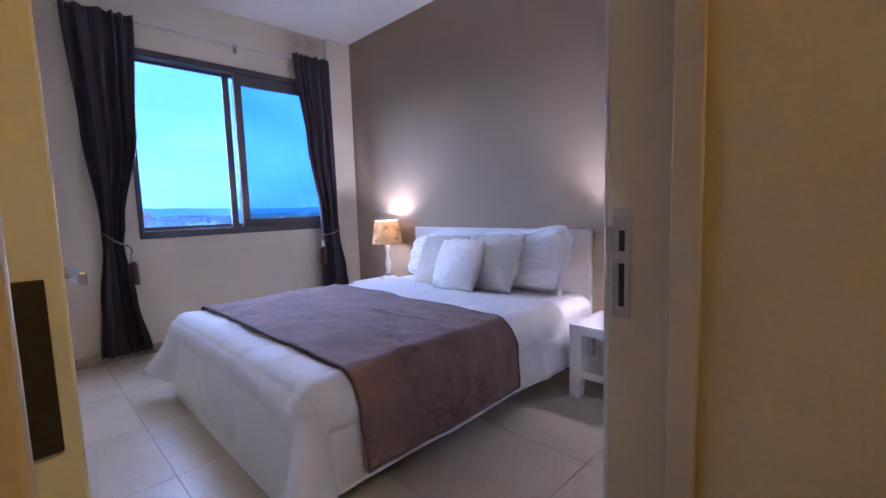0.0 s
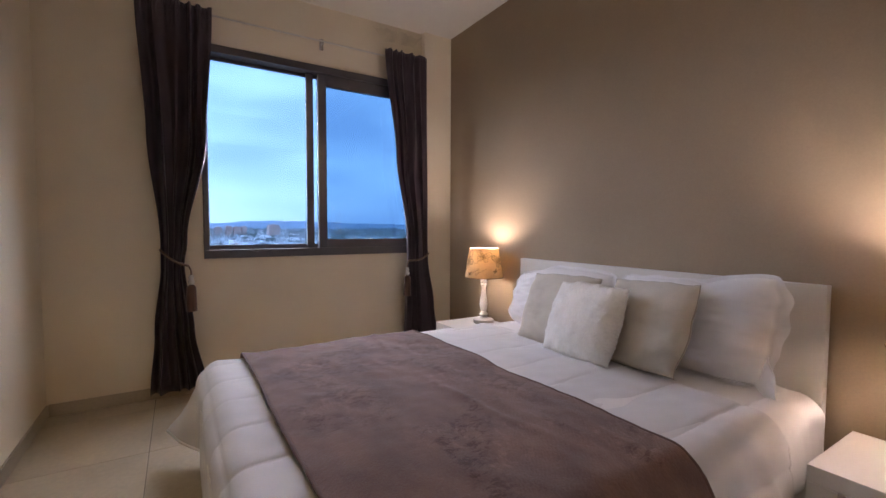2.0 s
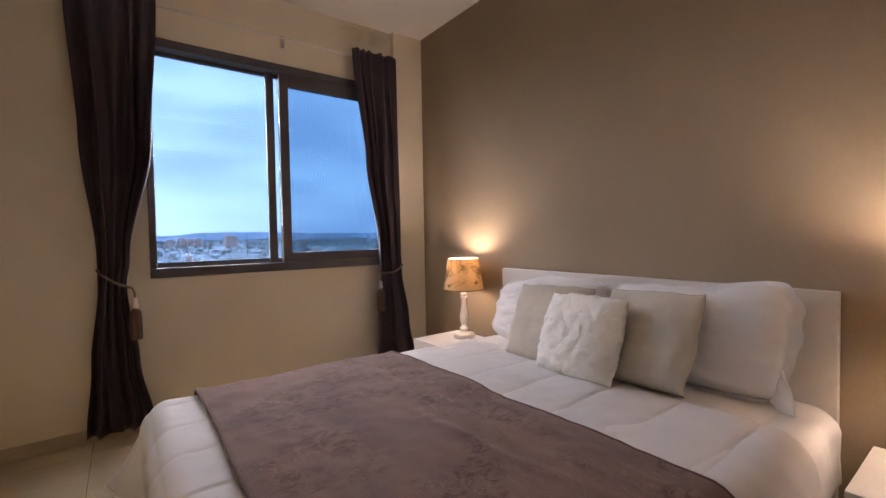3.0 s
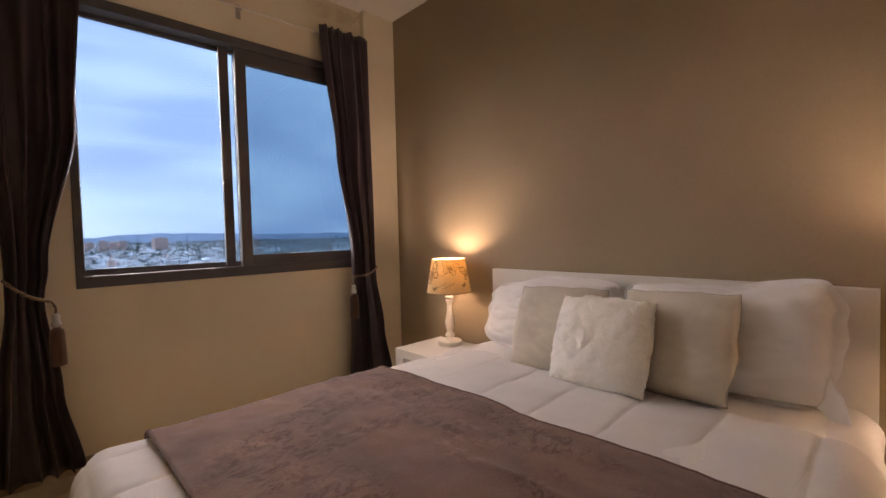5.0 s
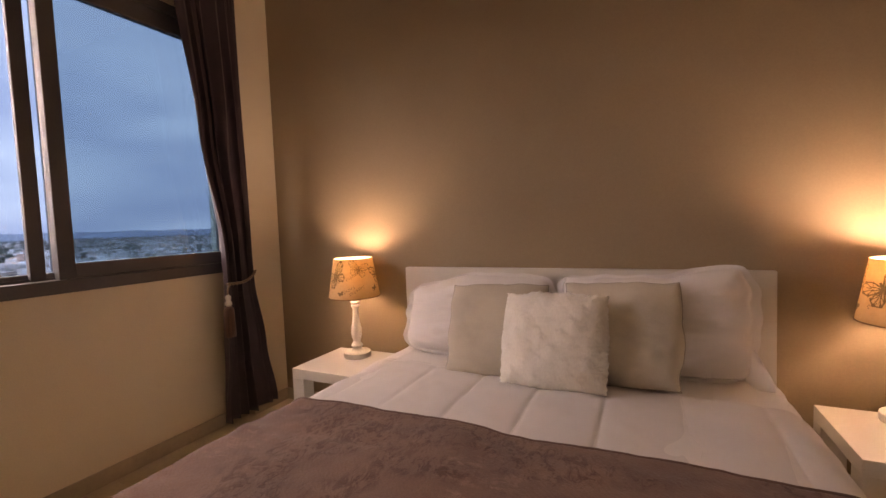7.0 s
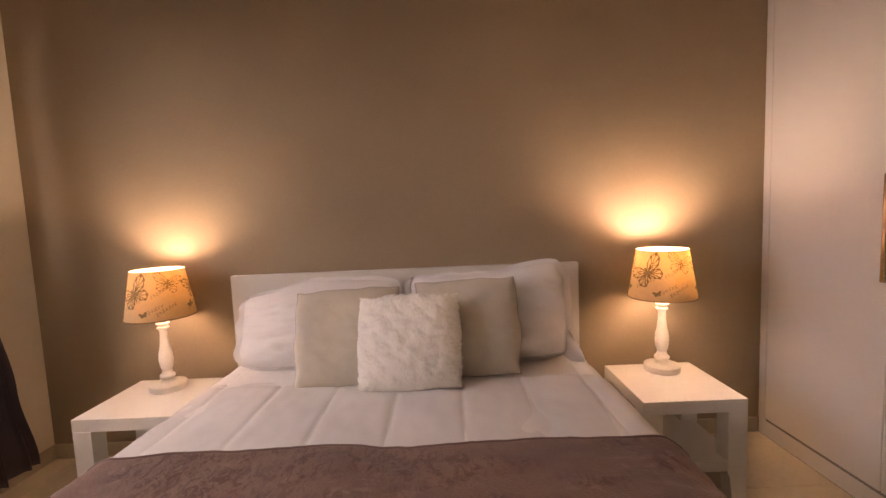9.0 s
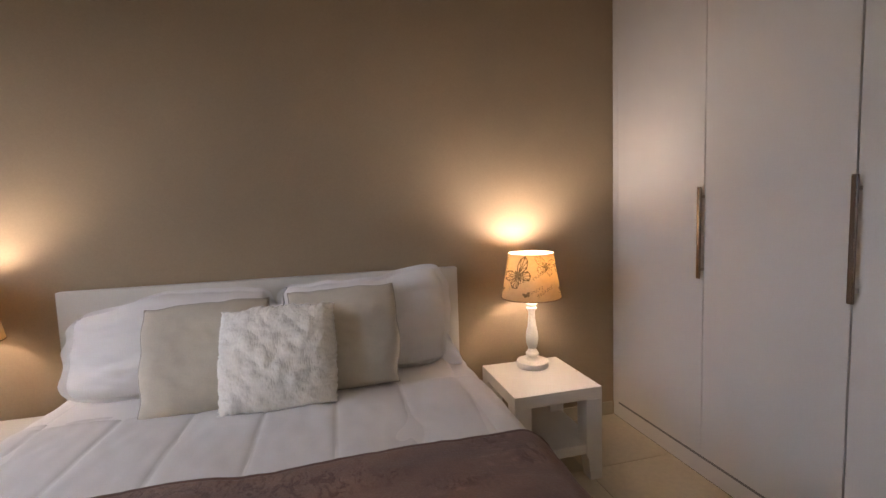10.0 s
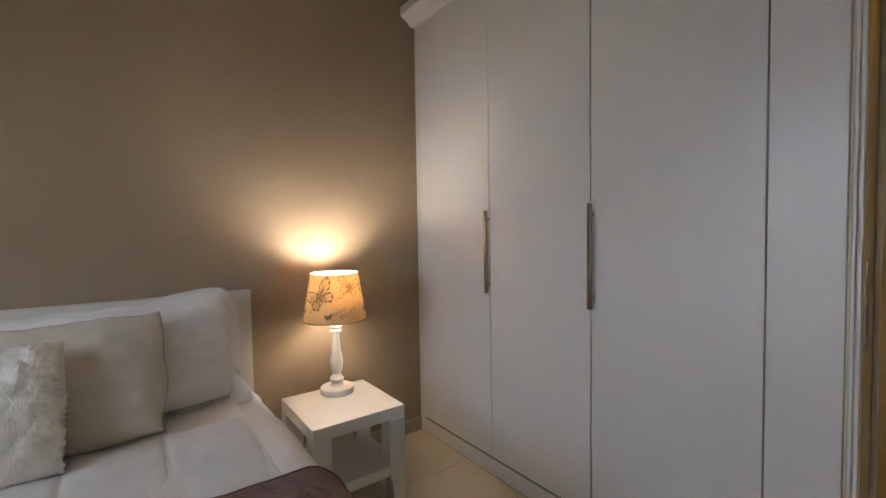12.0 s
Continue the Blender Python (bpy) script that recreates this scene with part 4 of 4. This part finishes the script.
hv, hf, tv, tf = [], [], [], []
for _ in range(17000):
    d = 330 * math.exp(rng.random() * 2.5)
    y = rng.uniform(-1.15, 1.15) * d
    big = rng.random() < 0.10
    raw_box(hv, hf, -d, y, land(d) - 0.5, rng.uniform(5, 12) * (2.4 if big else 1), rng.uniform(5, 10) * (1.8 if big else 1), rng.uniform(3, 7) + (7 * rng.random() if big else 0), rng.choice((0.2, 0.9, 0.5)) + rng.uniform(-0.1, 0.1))
stuff("town_houses", hv, hf, CITYHOUSE, "pale low houses and sheds of the town below", "houses")
for _ in range(8500):
    d = 330 * math.exp(rng.random() * 2.5)
    y = rng.uniform(-1.15, 1.15) * d
    r = rng.uniform(2, 4.5) * (1 + d / 2500)
    n = len(tv)
    for k in range(6):
        tv.append((-d + r * math.cos(k) * rng.uniform(0.7, 1.2), y + r * math.sin(k) * rng.uniform(0.7, 1.2), land(d) + r * rng.uniform(0.5, 0.8)))
    tv.append((-d, y, land(d) + r * rng.uniform(1.2, 1.7)))
    tv.append((-d, y, land(d) - 0.3))
    for k in range(6):
        tf.append((n + k, n + (k + 1) % 6, n + 6))
        tf.append((n + (k + 1) % 6, n + k, n + 7))
stuff("town_trees", tv, tf, CITYTREE, "dark green trees scattered through the town", "trees")


def tower(x, y, w, d, h, turn):
    t = thing("apartment_tower", (0, 0, 0), "salmon apartment tower far off in the town", "building", "towers in the town")
    part("body", box(-d / 2, d / 2, -w / 2, w / 2, 0, h), TOWER, t)
    part("roof", box(-d / 2 - 0.5, d / 2 + 0.5, -w / 2 - 0.5, w / 2 + 0.5, h, h + 1.2), CITYHOUSE, t)
    part("lift_house", box(-d / 4, d / 4, -w / 8, w / 8, h + 1.2, h + 4.5), TOWER, t)
    wv, wf = [], []
    for fl in range(int(h // 3.2)):
        for k in range(int(w // 5)):
            raw_box(wv, wf, d / 2 + 0.1, -w / 2 + 2.5 + k * 5, 1.0 + fl * 3.2, 0.3, 2.2, 1.5, 0)
    me = bpy.data.meshes.new("windows")
    me.from_pydata(wv, [], wf)
    me.materials.append(TOWERGLASS)
    ob = new("windows", me)
    ob.parent = t
    tagged(ob, "", "", "", "stuff")
    t.matrix_basis = pose(x, y, land(-x) - 0.3, 0, 0, turn)
    return t


tower(-1800, 324, 42, 26, 44, 12)
for y, w, h in ((140, 26, 33), (178, 22, 38), (208, 24, 34), (236, 20, 36)):
    tower(-1960, y, w, 20, h, 5)
tower(-700, 72, 8, 8, 20, 8)
tower(-820, -60, 14, 10, 18, 8)
tower(-900, 330, 16, 12, 20, 20)
hl = bmesh.new()
steps = 160
prev = None
for k in range(steps + 1):
    ang = radians(-62 + 124 * k / steps)
    hgt = 40 + 60 * ripple(k, 0, 0, 19) + 70 * max(0, ripple(k, 4, 0, 7)) + 22 * ripple(k, 9, 0, 2.5)
    hgt += 55 * math.exp(-((k - 92) / 7) ** 2)
    d = 4300
    a = [hl.verts.new((-(d - 250) * math.cos(ang), (d - 250) * math.sin(ang), GZ + 20)), hl.verts.new((-d * math.cos(ang), d * math.sin(ang), GZ + 78 + max(4, 0.34 * hgt - 6)))]
    b = hl.verts.new((-(d + 300) * math.cos(ang), (d + 300) * math.sin(ang), GZ + 20))
    cur = a + [b]
    if prev:
        hl.faces.new((prev[0], cur[0], cur[1], prev[1]))
        hl.faces.new((prev[1], cur[1], cur[2], prev[2]))
    prev = cur
structure("backdrop", hl, HILL, "low wooded hills on the horizon, haze painted in as blue", "hills", True)

# ---- floor tiles, last ----
PITCH, JOINT = 0.602, 0.003
tile_me = {}


def tile_mesh(w, h):
    key = (round(w, 4), round(h, 4))
    if key not in tile_me:
        bm = box(-w / 2, w / 2, -h / 2, h / 2, -0.004, 0.0, 0.0008)
        me = bpy.data.meshes.new("tile")
        bm.to_mesh(me)
        bm.free()
        me.materials.append(TILE)
        tile_me[key] = me
    return tile_me[key]


def lay_tiles(x_lo, x_hi, y_lo, y_hi):
    x = -0.82 + PITCH * math.floor((x_lo + 0.82) / PITCH)
    while x < x_hi:
        y = 0.565 + PITCH * math.floor((y_lo - 0.565) / PITCH)
        while y < y_hi:
            a, b, c, d = max(x, x_lo), min(x + PITCH, x_hi), max(y, y_lo), min(y + PITCH, y_hi)
            if b - a > 0.01 and d - c > 0.01:
                ob = new("tile", tile_mesh(b - a - JOINT, d - c - JOINT))
                ob.parent = floor
                ob.location = ((a + b) / 2, (c + d) / 2, 0.0)
            y += PITCH
        x += PITCH


lay_tiles(XW, XE, YS, YN)
lay_tiles(XE, 1.0, -1.25, DOOR_N + 0.012)
